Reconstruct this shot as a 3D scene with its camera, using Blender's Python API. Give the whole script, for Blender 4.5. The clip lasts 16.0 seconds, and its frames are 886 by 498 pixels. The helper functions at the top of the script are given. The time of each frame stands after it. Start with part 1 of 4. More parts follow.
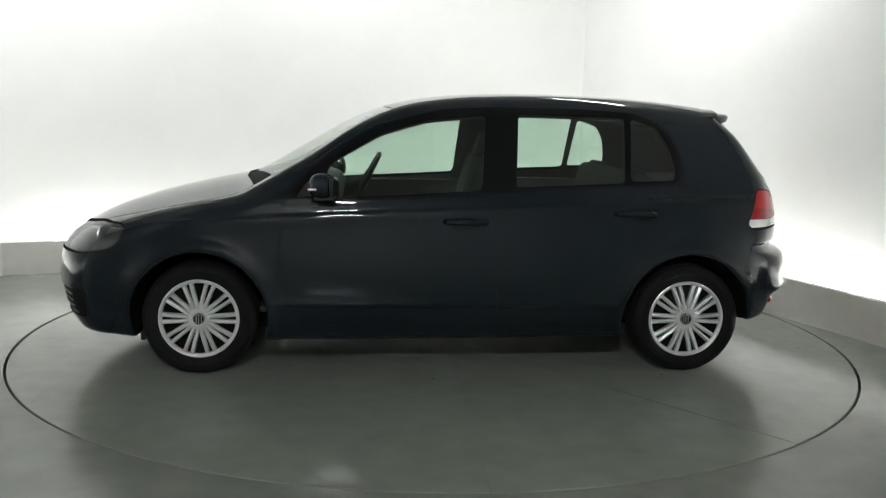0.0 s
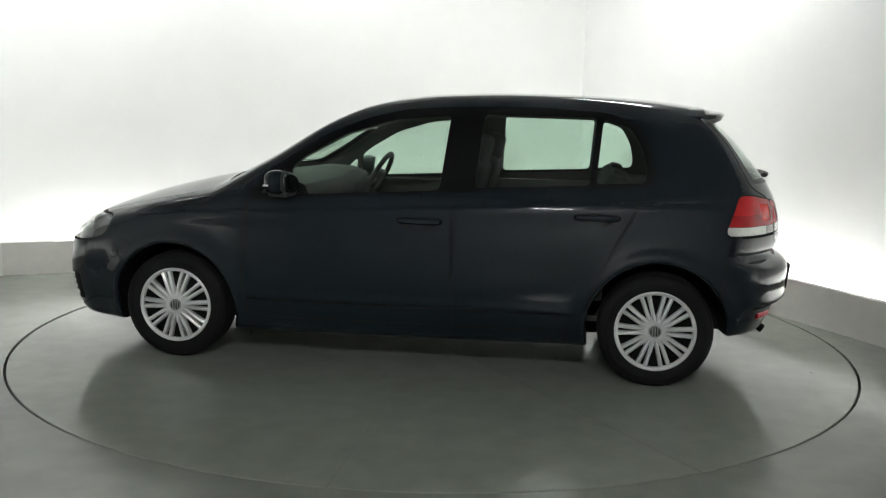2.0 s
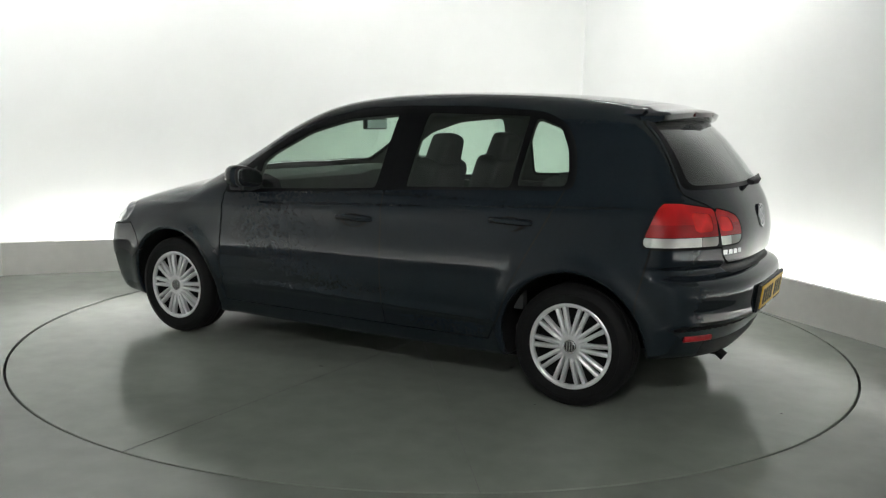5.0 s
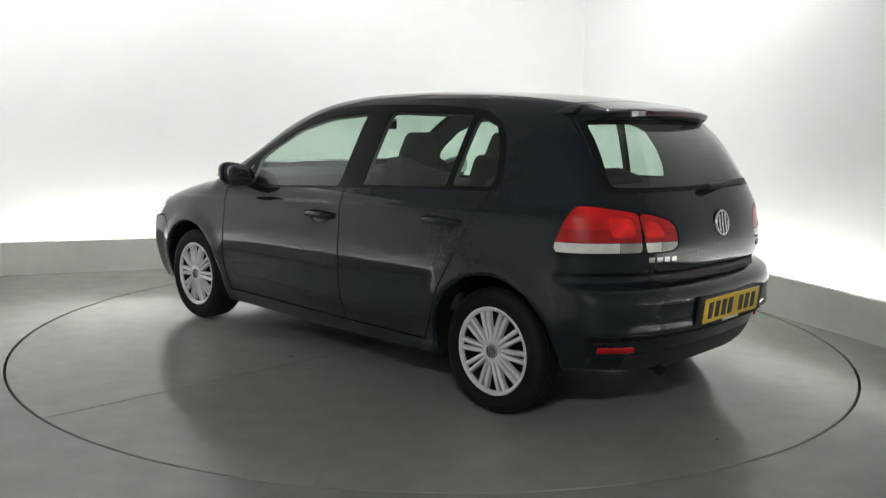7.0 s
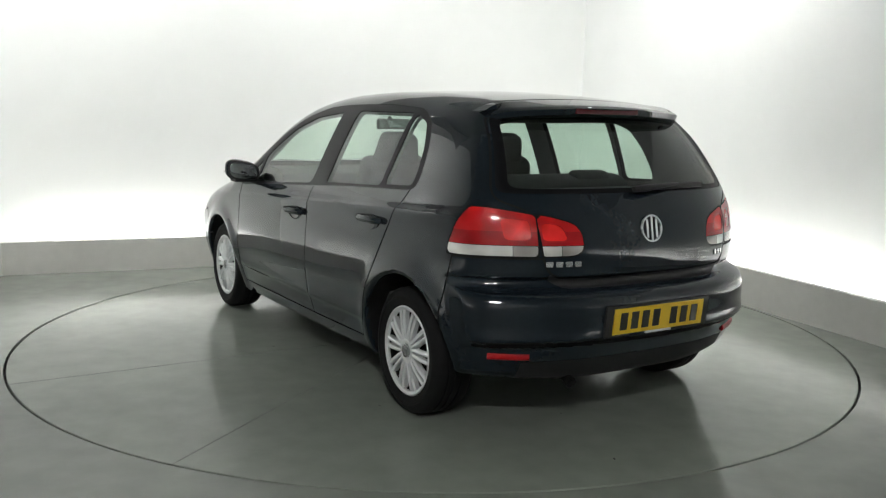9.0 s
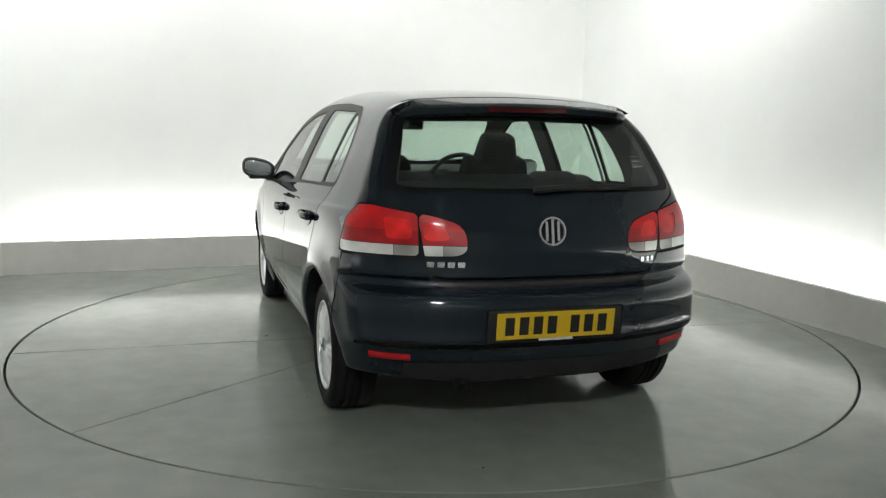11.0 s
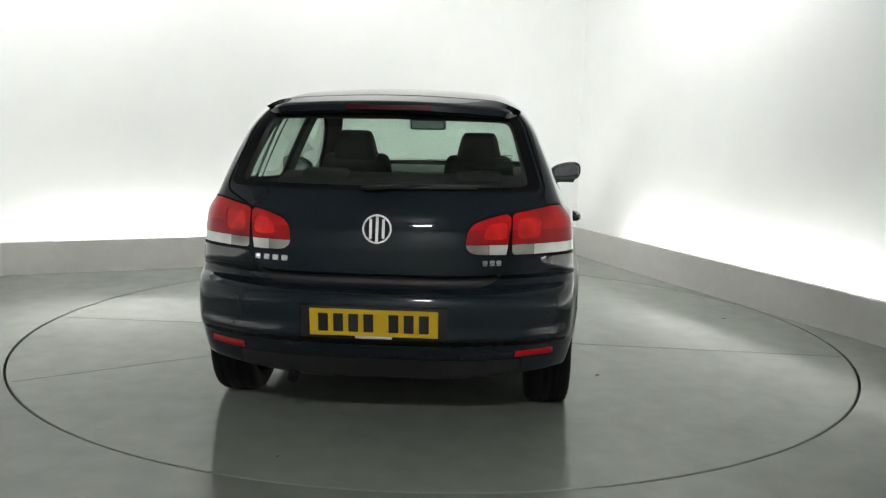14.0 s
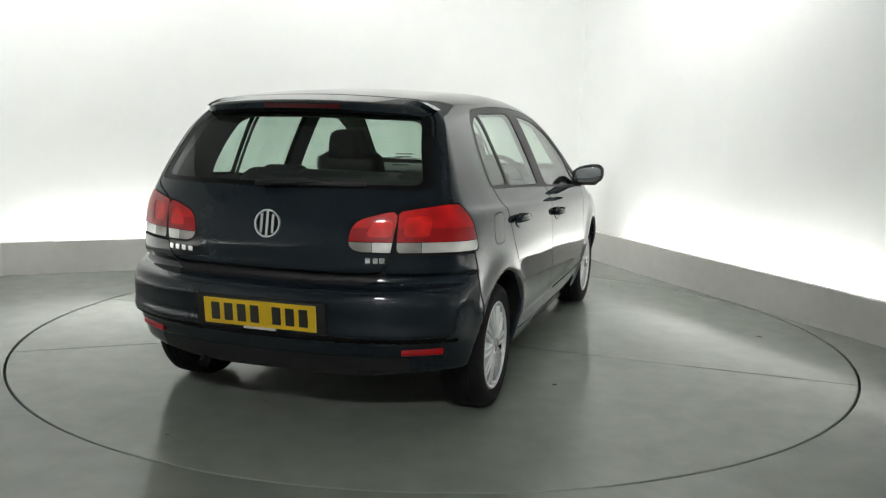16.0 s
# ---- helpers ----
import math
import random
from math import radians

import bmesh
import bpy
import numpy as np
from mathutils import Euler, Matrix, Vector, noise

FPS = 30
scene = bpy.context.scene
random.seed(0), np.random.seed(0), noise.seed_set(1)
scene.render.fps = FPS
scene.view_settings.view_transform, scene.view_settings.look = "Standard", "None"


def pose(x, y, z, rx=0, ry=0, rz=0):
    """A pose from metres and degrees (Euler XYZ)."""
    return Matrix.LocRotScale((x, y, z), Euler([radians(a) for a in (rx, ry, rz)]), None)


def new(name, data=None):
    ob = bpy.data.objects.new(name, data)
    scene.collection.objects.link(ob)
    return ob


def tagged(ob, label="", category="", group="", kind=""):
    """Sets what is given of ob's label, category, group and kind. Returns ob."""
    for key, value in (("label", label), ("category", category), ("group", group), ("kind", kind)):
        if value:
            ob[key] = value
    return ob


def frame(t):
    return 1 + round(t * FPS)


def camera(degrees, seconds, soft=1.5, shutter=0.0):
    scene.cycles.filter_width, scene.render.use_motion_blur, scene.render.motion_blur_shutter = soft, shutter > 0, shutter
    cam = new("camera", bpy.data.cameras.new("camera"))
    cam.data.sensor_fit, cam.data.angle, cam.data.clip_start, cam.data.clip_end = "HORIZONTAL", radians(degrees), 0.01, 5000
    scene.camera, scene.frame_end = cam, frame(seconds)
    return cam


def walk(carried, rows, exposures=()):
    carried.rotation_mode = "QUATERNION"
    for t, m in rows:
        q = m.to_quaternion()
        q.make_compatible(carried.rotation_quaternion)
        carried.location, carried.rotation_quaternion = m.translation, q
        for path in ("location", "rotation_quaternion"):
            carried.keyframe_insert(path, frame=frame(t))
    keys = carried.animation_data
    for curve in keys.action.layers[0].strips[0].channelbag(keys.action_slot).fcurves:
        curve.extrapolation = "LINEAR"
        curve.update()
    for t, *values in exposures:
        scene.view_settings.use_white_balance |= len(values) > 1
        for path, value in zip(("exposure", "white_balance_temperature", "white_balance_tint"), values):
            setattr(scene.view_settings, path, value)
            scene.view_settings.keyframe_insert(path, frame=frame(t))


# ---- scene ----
# ---------------- camera: it stands still, the turntable turns ----------------
SECONDS = 16.0
EYE = (0.0, -5.501, 1.353)
cam = camera(53.11, SECONDS, soft=1.25)
STAND = pose(*EYE, 81.44, 0, -0.44) @ pose(0, 0, 0, 0, 0, 1.225)
walk(cam, [(0.0, STAND), (SECONDS, STAND)], exposures=[(0.0, 0.0, 6480, 9), (SECONDS, 0.0, 6480, 9)])

TURN_START, TURN_RATE = 184.75, -7.065      # degrees, degrees per second
CAR_OFFSET = (0.005, 0.100)                  # of the car's middle from the turntable's axis
RING_RADIUS = 2.464


# ---------------- light: hidden tubes behind the low upstand, a twin tube over the camera, added wall-wash battens ---
TROUGH_LIGHT = 48.0
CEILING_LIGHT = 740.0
ADDED_WASH_LIGHT = 113.0
world = bpy.data.worlds.new("world")
scene.world = world
world.use_nodes = True
world.node_tree.nodes["Background"].inputs[0].default_value = (0.6, 0.65, 0.7, 1)
world.node_tree.nodes["Background"].inputs[1].default_value = 0.02


# ---------------- materials ----------------
def mat(name, color, rough=0.5, metal=0.0, **kw):
    m = bpy.data.materials.new(name)
    m.use_nodes = True
    b = m.node_tree.nodes["Principled BSDF"]
    b.inputs["Base Color"].default_value = (*color, 1)
    b.inputs["Roughness"].default_value = rough
    b.inputs["Metallic"].default_value = metal
    for key, value in kw.items():
        b.inputs[key.replace("_", " ")].default_value = value
    return m


def noisy(m, scale, amount, bump=0.0, rough=0.0, scale2=None, detail=4.0, bump_scale=None):
    """Varies the base colour, the gloss and the relief of a material at two scales."""
    t, b = m.node_tree, m.node_tree.nodes["Principled BSDF"]
    co = t.nodes.new("ShaderNodeTexCoord")
    n1, n2 = t.nodes.new("ShaderNodeTexNoise"), t.nodes.new("ShaderNodeTexNoise")
    n1.inputs["Scale"].default_value, n1.inputs["Detail"].default_value = scale, detail
    n2.inputs["Scale"].default_value, n2.inputs["Detail"].default_value = scale2 or scale * 9, 3
    add = t.nodes.new("ShaderNodeMath")
    add.operation = "ADD"
    for n, k in ((n1, 0), (n2, 1)):
        t.links.new(co.outputs["Object"], n.inputs["Vector"])
        t.links.new(n.outputs["Fac"], add.inputs[k])
    ramp = t.nodes.new("ShaderNodeMapRange")
    ramp.inputs[1].default_value, ramp.inputs[2].default_value = 0.6, 1.4
    ramp.inputs[3].default_value, ramp.inputs[4].default_value = 1 - amount, 1 + amount
    t.links.new(add.outputs[0], ramp.inputs[0])
    mix = t.nodes.new("ShaderNodeVectorMath")
    mix.operation = "SCALE"
    mix.inputs[0].default_value = b.inputs["Base Color"].default_value[:3]
    t.links.new(ramp.outputs[0], mix.inputs["Scale"])
    t.links.new(mix.outputs[0], b.inputs["Base Color"])
    if rough:
        r = t.nodes.new("ShaderNodeMapRange")
        r.inputs[1].default_value, r.inputs[2].default_value = 0.6, 1.4
        base = b.inputs["Roughness"].default_value
        r.inputs[3].default_value, r.inputs[4].default_value = max(0, base - rough), base + rough
        t.links.new(add.outputs[0], r.inputs[0])
        t.links.new(r.outputs[0], b.inputs["Roughness"])
    if bump:
        bp = t.nodes.new("ShaderNodeBump")
        bp.inputs["Strength"].default_value, bp.inputs["Distance"].default_value = bump, 0.002
        n3 = t.nodes.new("ShaderNodeTexNoise")
        n3.inputs["Scale"].default_value, n3.inputs["Detail"].default_value = bump_scale or scale * 20, 5
        t.links.new(co.outputs["Object"], n3.inputs["Vector"])
        t.links.new(n3.outputs["Fac"], bp.inputs["Height"])
        t.links.new(bp.outputs[0], b.inputs["Normal"])
    return m


def pane_material(name, tint, gloss=1.0):
    """Thin glass: what lies behind shows through the tint, and gloss grows by Fresnel."""
    m = bpy.data.materials.new(name)
    m.use_nodes = True
    t = m.node_tree
    t.nodes.clear()
    out = t.nodes.new("ShaderNodeOutputMaterial")
    mix, clear, shine = (t.nodes.new("ShaderNode" + k) for k in ("MixShader", "BsdfTransparent", "BsdfGlossy"))
    face = t.nodes.new("ShaderNodeLayerWeight")
    face.inputs["Blend"].default_value = 0.5
    power, fres = t.nodes.new("ShaderNodeMath"), t.nodes.new("ShaderNodeMapRange")
    power.operation = "POWER"
    power.inputs[1].default_value = 5.0
    fres.inputs[3].default_value, fres.inputs[4].default_value = 0.085, 1.0
    t.links.new(face.outputs["Facing"], power.inputs[0])
    t.links.new(power.outputs[0], fres.inputs[0])
    clear.inputs["Color"].default_value = (*tint, 1)
    shine.inputs["Roughness"].default_value = 0.02
    shine.inputs["Color"].default_value = (gloss, gloss, gloss, 1)
    t.links.new(fres.outputs[0], mix.inputs[0])
    t.links.new(clear.outputs[0], mix.inputs[1])
    t.links.new(shine.outputs[0], mix.inputs[2])
    t.links.new(mix.outputs[0], out.inputs["Surface"])
    return m


def glow(name, color, strength):
    m = mat(name, color)
    b = m.node_tree.nodes["Principled BSDF"]
    b.inputs["Emission Color"].default_value = (*color, 1)
    b.inputs["Emission Strength"].default_value = strength
    return m


PAINT = noisy(mat("navy_metallic_paint", (0.0105, 0.0164, 0.0226), 0.5, 0.0, Specular_IOR_Level=0.0, Coat_Weight=1.0, Coat_Roughness=0.01, Coat_IOR=1.5), 60, 0.10, scale2=900)
BLACK_TRIM = noisy(mat("black_trim", (0.006, 0.006, 0.007), 0.35, Specular_IOR_Level=0.12), 40, 0.15)
BLACK_PLASTIC = noisy(mat("black_plastic", (0.012, 0.012, 0.013), 0.55), 60, 0.25, bump=0.15)
UNDERSIDE = noisy(mat("underside_black", (0.007, 0.007, 0.007), 0.8, Specular_IOR_Level=0.2), 12, 0.35)
LINING = noisy(mat("grey_cabin_lining", (0.052, 0.054, 0.052), 0.85), 50, 0.2)
SEAT_CLOTH = noisy(mat("charcoal_seat_cloth", (0.030, 0.031, 0.032), 0.9), 30, 0.3, bump=0.3, bump_scale=500)
DASH = noisy(mat("dark_grey_dash_plastic", (0.032, 0.033, 0.033), 0.65), 40, 0.2, bump=0.2)
RUBBER = noisy(mat("tyre_rubber", (0.007, 0.007, 0.0075), 0.72, Specular_IOR_Level=0.25), 25, 0.3, bump=0.3)
SILVER = noisy(mat("silver_wheel_paint", (0.74, 0.75, 0.76), 0.30, 0.3), 30, 0.08)
CHROME = noisy(mat("chrome", (0.80, 0.81, 0.83), 0.22, 0.85), 50, 0.05)
GLASS = pane_material("green_tinted_glass", (0.70, 0.82, 0.74))
CLEAR_COVER = pane_material("clear_lamp_cover", (0.93, 0.94, 0.94))
DARK_GLASS = pane_material("privacy_rear_glass", (0.66, 0.76, 0.70))
def ribbed(m, scale, depth):
    """Moulded ribs and chambers of a lamp lens, in relief and tone."""
    t, b = m.node_tree, m.node_tree.nodes["Principled BSDF"]
    co, cell, wave = t.nodes.new("ShaderNodeTexCoord"), t.nodes.new("ShaderNodeTexVoronoi"), t.nodes.new("ShaderNodeTexWave")
    cell.inputs["Scale"].default_value = 11.0
    wave.inputs["Scale"].default_value, wave.bands_direction = scale, "DIAGONAL"
    for n in (cell, wave):
        t.links.new(co.outputs["Object"], n.inputs["Vector"])
    tone = t.nodes.new("ShaderNodeMapRange")
    tone.inputs[1].default_value, tone.inputs[2].default_value = 0.0, 1.0
    tone.inputs[3].default_value, tone.inputs[4].default_value = 1 - depth, 1 + depth
    t.links.new(cell.outputs["Distance"], tone.inputs[0])
    mul = t.nodes.new("ShaderNodeVectorMath")
    mul.operation = "SCALE"
    mul.inputs[0].default_value = b.inputs["Base Color"].default_value[:3]
    t.links.new(tone.outputs[0], mul.inputs["Scale"])
    t.links.new(mul.outputs[0], b.inputs["Base Color"])
    bump = t.nodes.new("ShaderNodeBump")
    bump.inputs["Strength"].default_value, bump.inputs["Distance"].default_value = 0.25, 0.0012
    t.links.new(wave.outputs["Fac"], bump.inputs["Height"])
    t.links.new(bump.outputs[0], b.inputs["Normal"])
    return m


RED_LENS = ribbed(mat("red_lamp_lens", (0.60, 0.006, 0.009), 0.30, 0.0, Specular_IOR_Level=0.2, Coat_Weight=0.6, Coat_Roughness=0.02), 70, 0.30)
CLEAR_LENS = ribbed(mat("clear_lamp_lens", (0.78, 0.77, 0.74), 0.2, 0.3, Coat_Weight=1.0), 80, 0.3)
DEEP_RED = ribbed(mat("deep_red_lamp_chamber", (0.40, 0.004, 0.008), 0.30, 0.0, Specular_IOR_Level=0.2, Coat_Weight=0.6, Coat_Roughness=0.02), 90, 0.4)
BRIGHT_RED = ribbed(mat("bright_red_lamp_chamber", (0.80, 0.022, 0.020), 0.25, 0.0, Specular_IOR_Level=0.2, Coat_Weight=0.6, Coat_Roughness=0.02), 140, 0.5)
GREY_LENS = ribbed(mat("grey_lamp_chamber", (0.40, 0.37, 0.35), 0.2, 0.3, Coat_Weight=1.0), 90, 0.4)
BRAKE_LENS = noisy(mat("dark_red_brake_lens", (0.060, 0.004, 0.006), 0.15), 60, 0.1)
YELLOW_PLATE = noisy(mat("yellow_plate", (0.72, 0.47, 0.02), 0.35), 30, 0.06)
PLATE_BLACK = noisy(mat("plate_black", (0.015, 0.015, 0.015), 0.5), 30, 0.1)
MIRROR = mat("mirror_glass", (0.42, 0.44, 0.46), 0.02, 1.0)
REFLECTOR = noisy(mat("lamp_reflector", (0.14, 0.145, 0.15), 0.25, 0.7), 30, 0.3)
WHITE_WALL = noisy(mat("white_cove_paint", (0.80, 0.81, 0.80), 0.75), 0.5, 0.025, bump=0.05, scale2=3)
UPSTAND = noisy(mat("off_white_upstand_paint", (0.62, 0.61, 0.58), 0.6), 1.2, 0.05, bump=0.08, scale2=14)
GREY_WALL = noisy(mat("pale_front_wall", (0.52, 0.53, 0.53), 0.8), 1.5, 0.2)
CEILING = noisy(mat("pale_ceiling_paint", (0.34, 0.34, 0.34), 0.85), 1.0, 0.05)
FLOOR = noisy(mat("grey_epoxy_floor", (0.230, 0.248, 0.219), 0.17, Specular_IOR_Level=0.30), 0.9, 0.14, bump=0.015, rough=0.02, scale2=6, bump_scale=3)
DECK = noisy(mat("turntable_epoxy", (0.252, 0.275, 0.240), 0.15, Specular_IOR_Level=0.30), 1.0, 0.12, bump=0.015, scale2=7, bump_scale=3)
def dull_rim(m, start, base, dull):
    """A worn, duller band with a ragged edge along the rim of the deck."""
    t, b = m.node_tree, m.node_tree.nodes["Principled BSDF"]
    co, flat, length = t.nodes.new("ShaderNodeTexCoord"), t.nodes.new("ShaderNodeVectorMath"), t.nodes.new("ShaderNodeVectorMath")
    flat.operation, length.operation = "MULTIPLY", "LENGTH"
    flat.inputs[1].default_value = (1, 1, 0)
    n = t.nodes.new("ShaderNodeTexNoise")
    n.inputs["Scale"].default_value, n.inputs["Detail"].default_value = 4.2, 8
    add, step = t.nodes.new("ShaderNodeMath"), t.nodes.new("ShaderNodeMapRange")
    add.operation = "MULTIPLY_ADD"
    add.inputs[1].default_value = 0.75
    step.inputs[1].default_value, step.inputs[2].default_value = start, start + 0.06
    step.inputs[3].default_value, step.inputs[4].default_value = base, dull
    t.links.new(co.outputs["Object"], flat.inputs[0])
    t.links.new(flat.outputs[0], length.inputs[0])
    t.links.new(co.outputs["Object"], n.inputs["Vector"])
    t.links.new(n.outputs["Fac"], add.inputs[0])
    t.links.new(length.outputs["Value"], add.inputs[2])
    t.links.new(add.outputs[0], step.inputs[0])
    t.links.new(step.outputs[0], b.inputs["Roughness"])
    return m


dull_rim(DECK, 2.73, 0.145, 0.25)
GROOVE = noisy(mat("dark_gap", (0.012, 0.012, 0.012), 0.9), 20, 0.2)
SCUFF = noisy(mat("scuffed_epoxy", (0.085, 0.090, 0.080), 0.24), 40, 0.3)
SEAM = noisy(mat("seam_filler", (0.095, 0.100, 0.090), 0.4), 15, 0.4)
TUBE = glow("fluorescent_tube", (1.0, 1.0, 0.98), TROUGH_LIGHT)
TUBE_LEFT = glow("dimmed_fluorescent_tube", (1.0, 1.0, 0.98), 0.45 * TROUGH_LIGHT)
TUBE_ADDED_WASH = glow("added_wall_wash_tube", (1.0, 1.0, 0.98), ADDED_WASH_LIGHT)
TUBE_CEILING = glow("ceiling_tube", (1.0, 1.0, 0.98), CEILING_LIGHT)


# ---------------- mesh helpers ----------------
def mesh_of(name, verts, faces, material, smooth=True, normals=None):
    me = bpy.data.meshes.new(name)
    me.from_pydata([tuple(map(float, v)) for v in verts], [], [tuple(map(int, f)) for f in faces])
    me.materials.append(material)
    if smooth:
        me.polygons.foreach_set("use_smooth", [True] * len(me.polygons))
    if normals is not None:
        me.normals_split_custom_set_from_vertices([tuple(map(float, n)) for n in normals])
    me.update()
    return me


def thing(name, label, category, group="", kind=""):
    return tagged(new(name), label, category, group, kind)


def child(ob, parent, label=""):
    ob.parent = parent
    if label:
        ob["label"] = label
    return ob


def part(name, bm, material, parent, label="", smooth=True, m=None):
    if m is not None:
        bm.transform(m)
    me = bpy.data.meshes.new(name)
    bm.normal_update()
    bm.to_mesh(me)
    bm.free()
    me.materials.append(material)
    if smooth:
        me.polygons.foreach_set("use_smooth", [True] * len(me.polygons))
        me.set_sharp_from_angle(angle=radians(38))
    ob = new(name, me)
    return child(ob, parent, label) if parent else ob


def box(sx, sy, sz, at=(0, 0, 0), bevel=0.0, seg=2, bm=None):
    b = bmesh.new()
    bmesh.ops.create_cube(b, size=1)
    bmesh.ops.scale(b, vec=(sx, sy, sz), verts=b.verts)
    if bevel:
        bmesh.ops.bevel(b, geom=list(b.edges), offset=bevel, segments=seg, affect="EDGES", profile=0.6)
    bmesh.ops.translate(b, vec=at, verts=b.verts)
    return merged(bm, b)


def merged(bm, extra):
    if bm is None:
        return extra
    me = bpy.data.meshes.new("tmp")
    extra.to_mesh(me)
    extra.free()
    bm.from_mesh(me)
    bpy.data.meshes.remove(me)
    return bm


def lathe(profile, n=64, axis="Y", close=False):
    """Turns a profile of (radius, along) about an axis."""
    bm = bmesh.new()
    rings = []
    for k in range(n):
        a = 2 * math.pi * k / n
        c, s = math.cos(a), math.sin(a)
        rings.append([bm.verts.new({"Y": (r * c, h, r * s), "Z": (r * c, r * s, h), "X": (h, r * c, r * s)}[axis]) for r, h in profile])
    m = len(profile)
    for k in range(n):
        a, b = rings[k], rings[(k + 1) % n]
        for i in range(m if close else m - 1):
            j = (i + 1) % m
            bm.faces.new((a[i], a[j], b[j], b[i]))
    bmesh.ops.remove_doubles(bm, verts=bm.verts, dist=1e-5)
    bmesh.ops.recalc_face_normals(bm, faces=bm.faces)
    return bm


def sweep(points, radius, n=10, flat=1.0, closed=False):
    """A round bar along points."""
    bm = bmesh.new()
    pts = [Vector(p) for p in points]
    rings = []
    for i, p in enumerate(pts):
        a = pts[i - 1] if (i or closed) else p
        b = pts[(i + 1) % len(pts)] if (i < len(pts) - 1 or closed) else p
        d = (b - a).normalized()
        side = d.cross(Vector((0, 0, 1)))
        side = side.normalized() if side.length > 1e-4 else Vector((1, 0, 0))
        up = side.cross(d)
        rad = radius[i] if isinstance(radius, (list, tuple)) else radius
        rings.append([bm.verts.new(p + (side * math.cos(2 * math.pi * k / n) + up * math.sin(2 * math.pi * k / n) * flat) * rad) for k in range(n)])
    last = len(pts) if closed else len(pts) - 1
    for i in range(last):
        a, b = rings[i], rings[(i + 1) % len(pts)]
        for k in range(n):
            bm.faces.new((a[k], a[(k + 1) % n], b[(k + 1) % n], b[k]))
    if not closed:
        bm.faces.new(rings[0][::-1])
        bm.faces.new(rings[-1])
    bmesh.ops.recalc_face_normals(bm, faces=bm.faces)
    return bm


# ---------------- the studio ----------------
CORNER = Vector((1.3102, 3.5146, 0))
ALONG_BACK = Vector((-0.9261, -0.3772, 0))       # the back wall runs from the corner this way
ALONG_SIDE = Vector((0.3629, -0.9318, 0))        # the side wall runs this way
HEIGHT, TROUGH, UP_H, UP_T = 3.4, 0.34, 0.264, 0.05
BACK_LEN, SIDE_LEN, LEFT_LEN = 5.19, 13.0, 10.4
ALONG_LEFT = Vector((-0.125, -0.9922, 0))      # the left wall runs this way from the end of the back wall


def plan(a, b, z=0.0):
    p = CORNER + ALONG_BACK * a + ALONG_SIDE * b
    return (p.x, p.y, z)


def left(b, out=0.0):
    """A place along the left wall's upstand, and so far behind it."""
    p = CORNER + ALONG_BACK * BACK_LEN + ALONG_LEFT * b + Vector((ALONG_LEFT.y, -ALONG_LEFT.x, 0)) * out
    return (p.x, p.y, 0.0)


def slab(name, quad, z0, z1, material, label, category, kind="structure"):
    bm = bmesh.new()
    lo = [bm.verts.new((*q[:2], z0)) for q in quad]
    hi = [bm.verts.new((*q[:2], z1)) for q in quad]
    bm.faces.new(lo[::-1]), bm.faces.new(hi)
    for i in range(len(quad)):
        j = (i + 1) % len(quad)
        bm.faces.new((lo[i], lo[j], hi[j], hi[i]))
    bmesh.ops.recalc_face_normals(bm, faces=bm.faces)
    ob = part(name, bm, material, None, smooth=False)
    return tagged(ob, label, category, kind=kind)


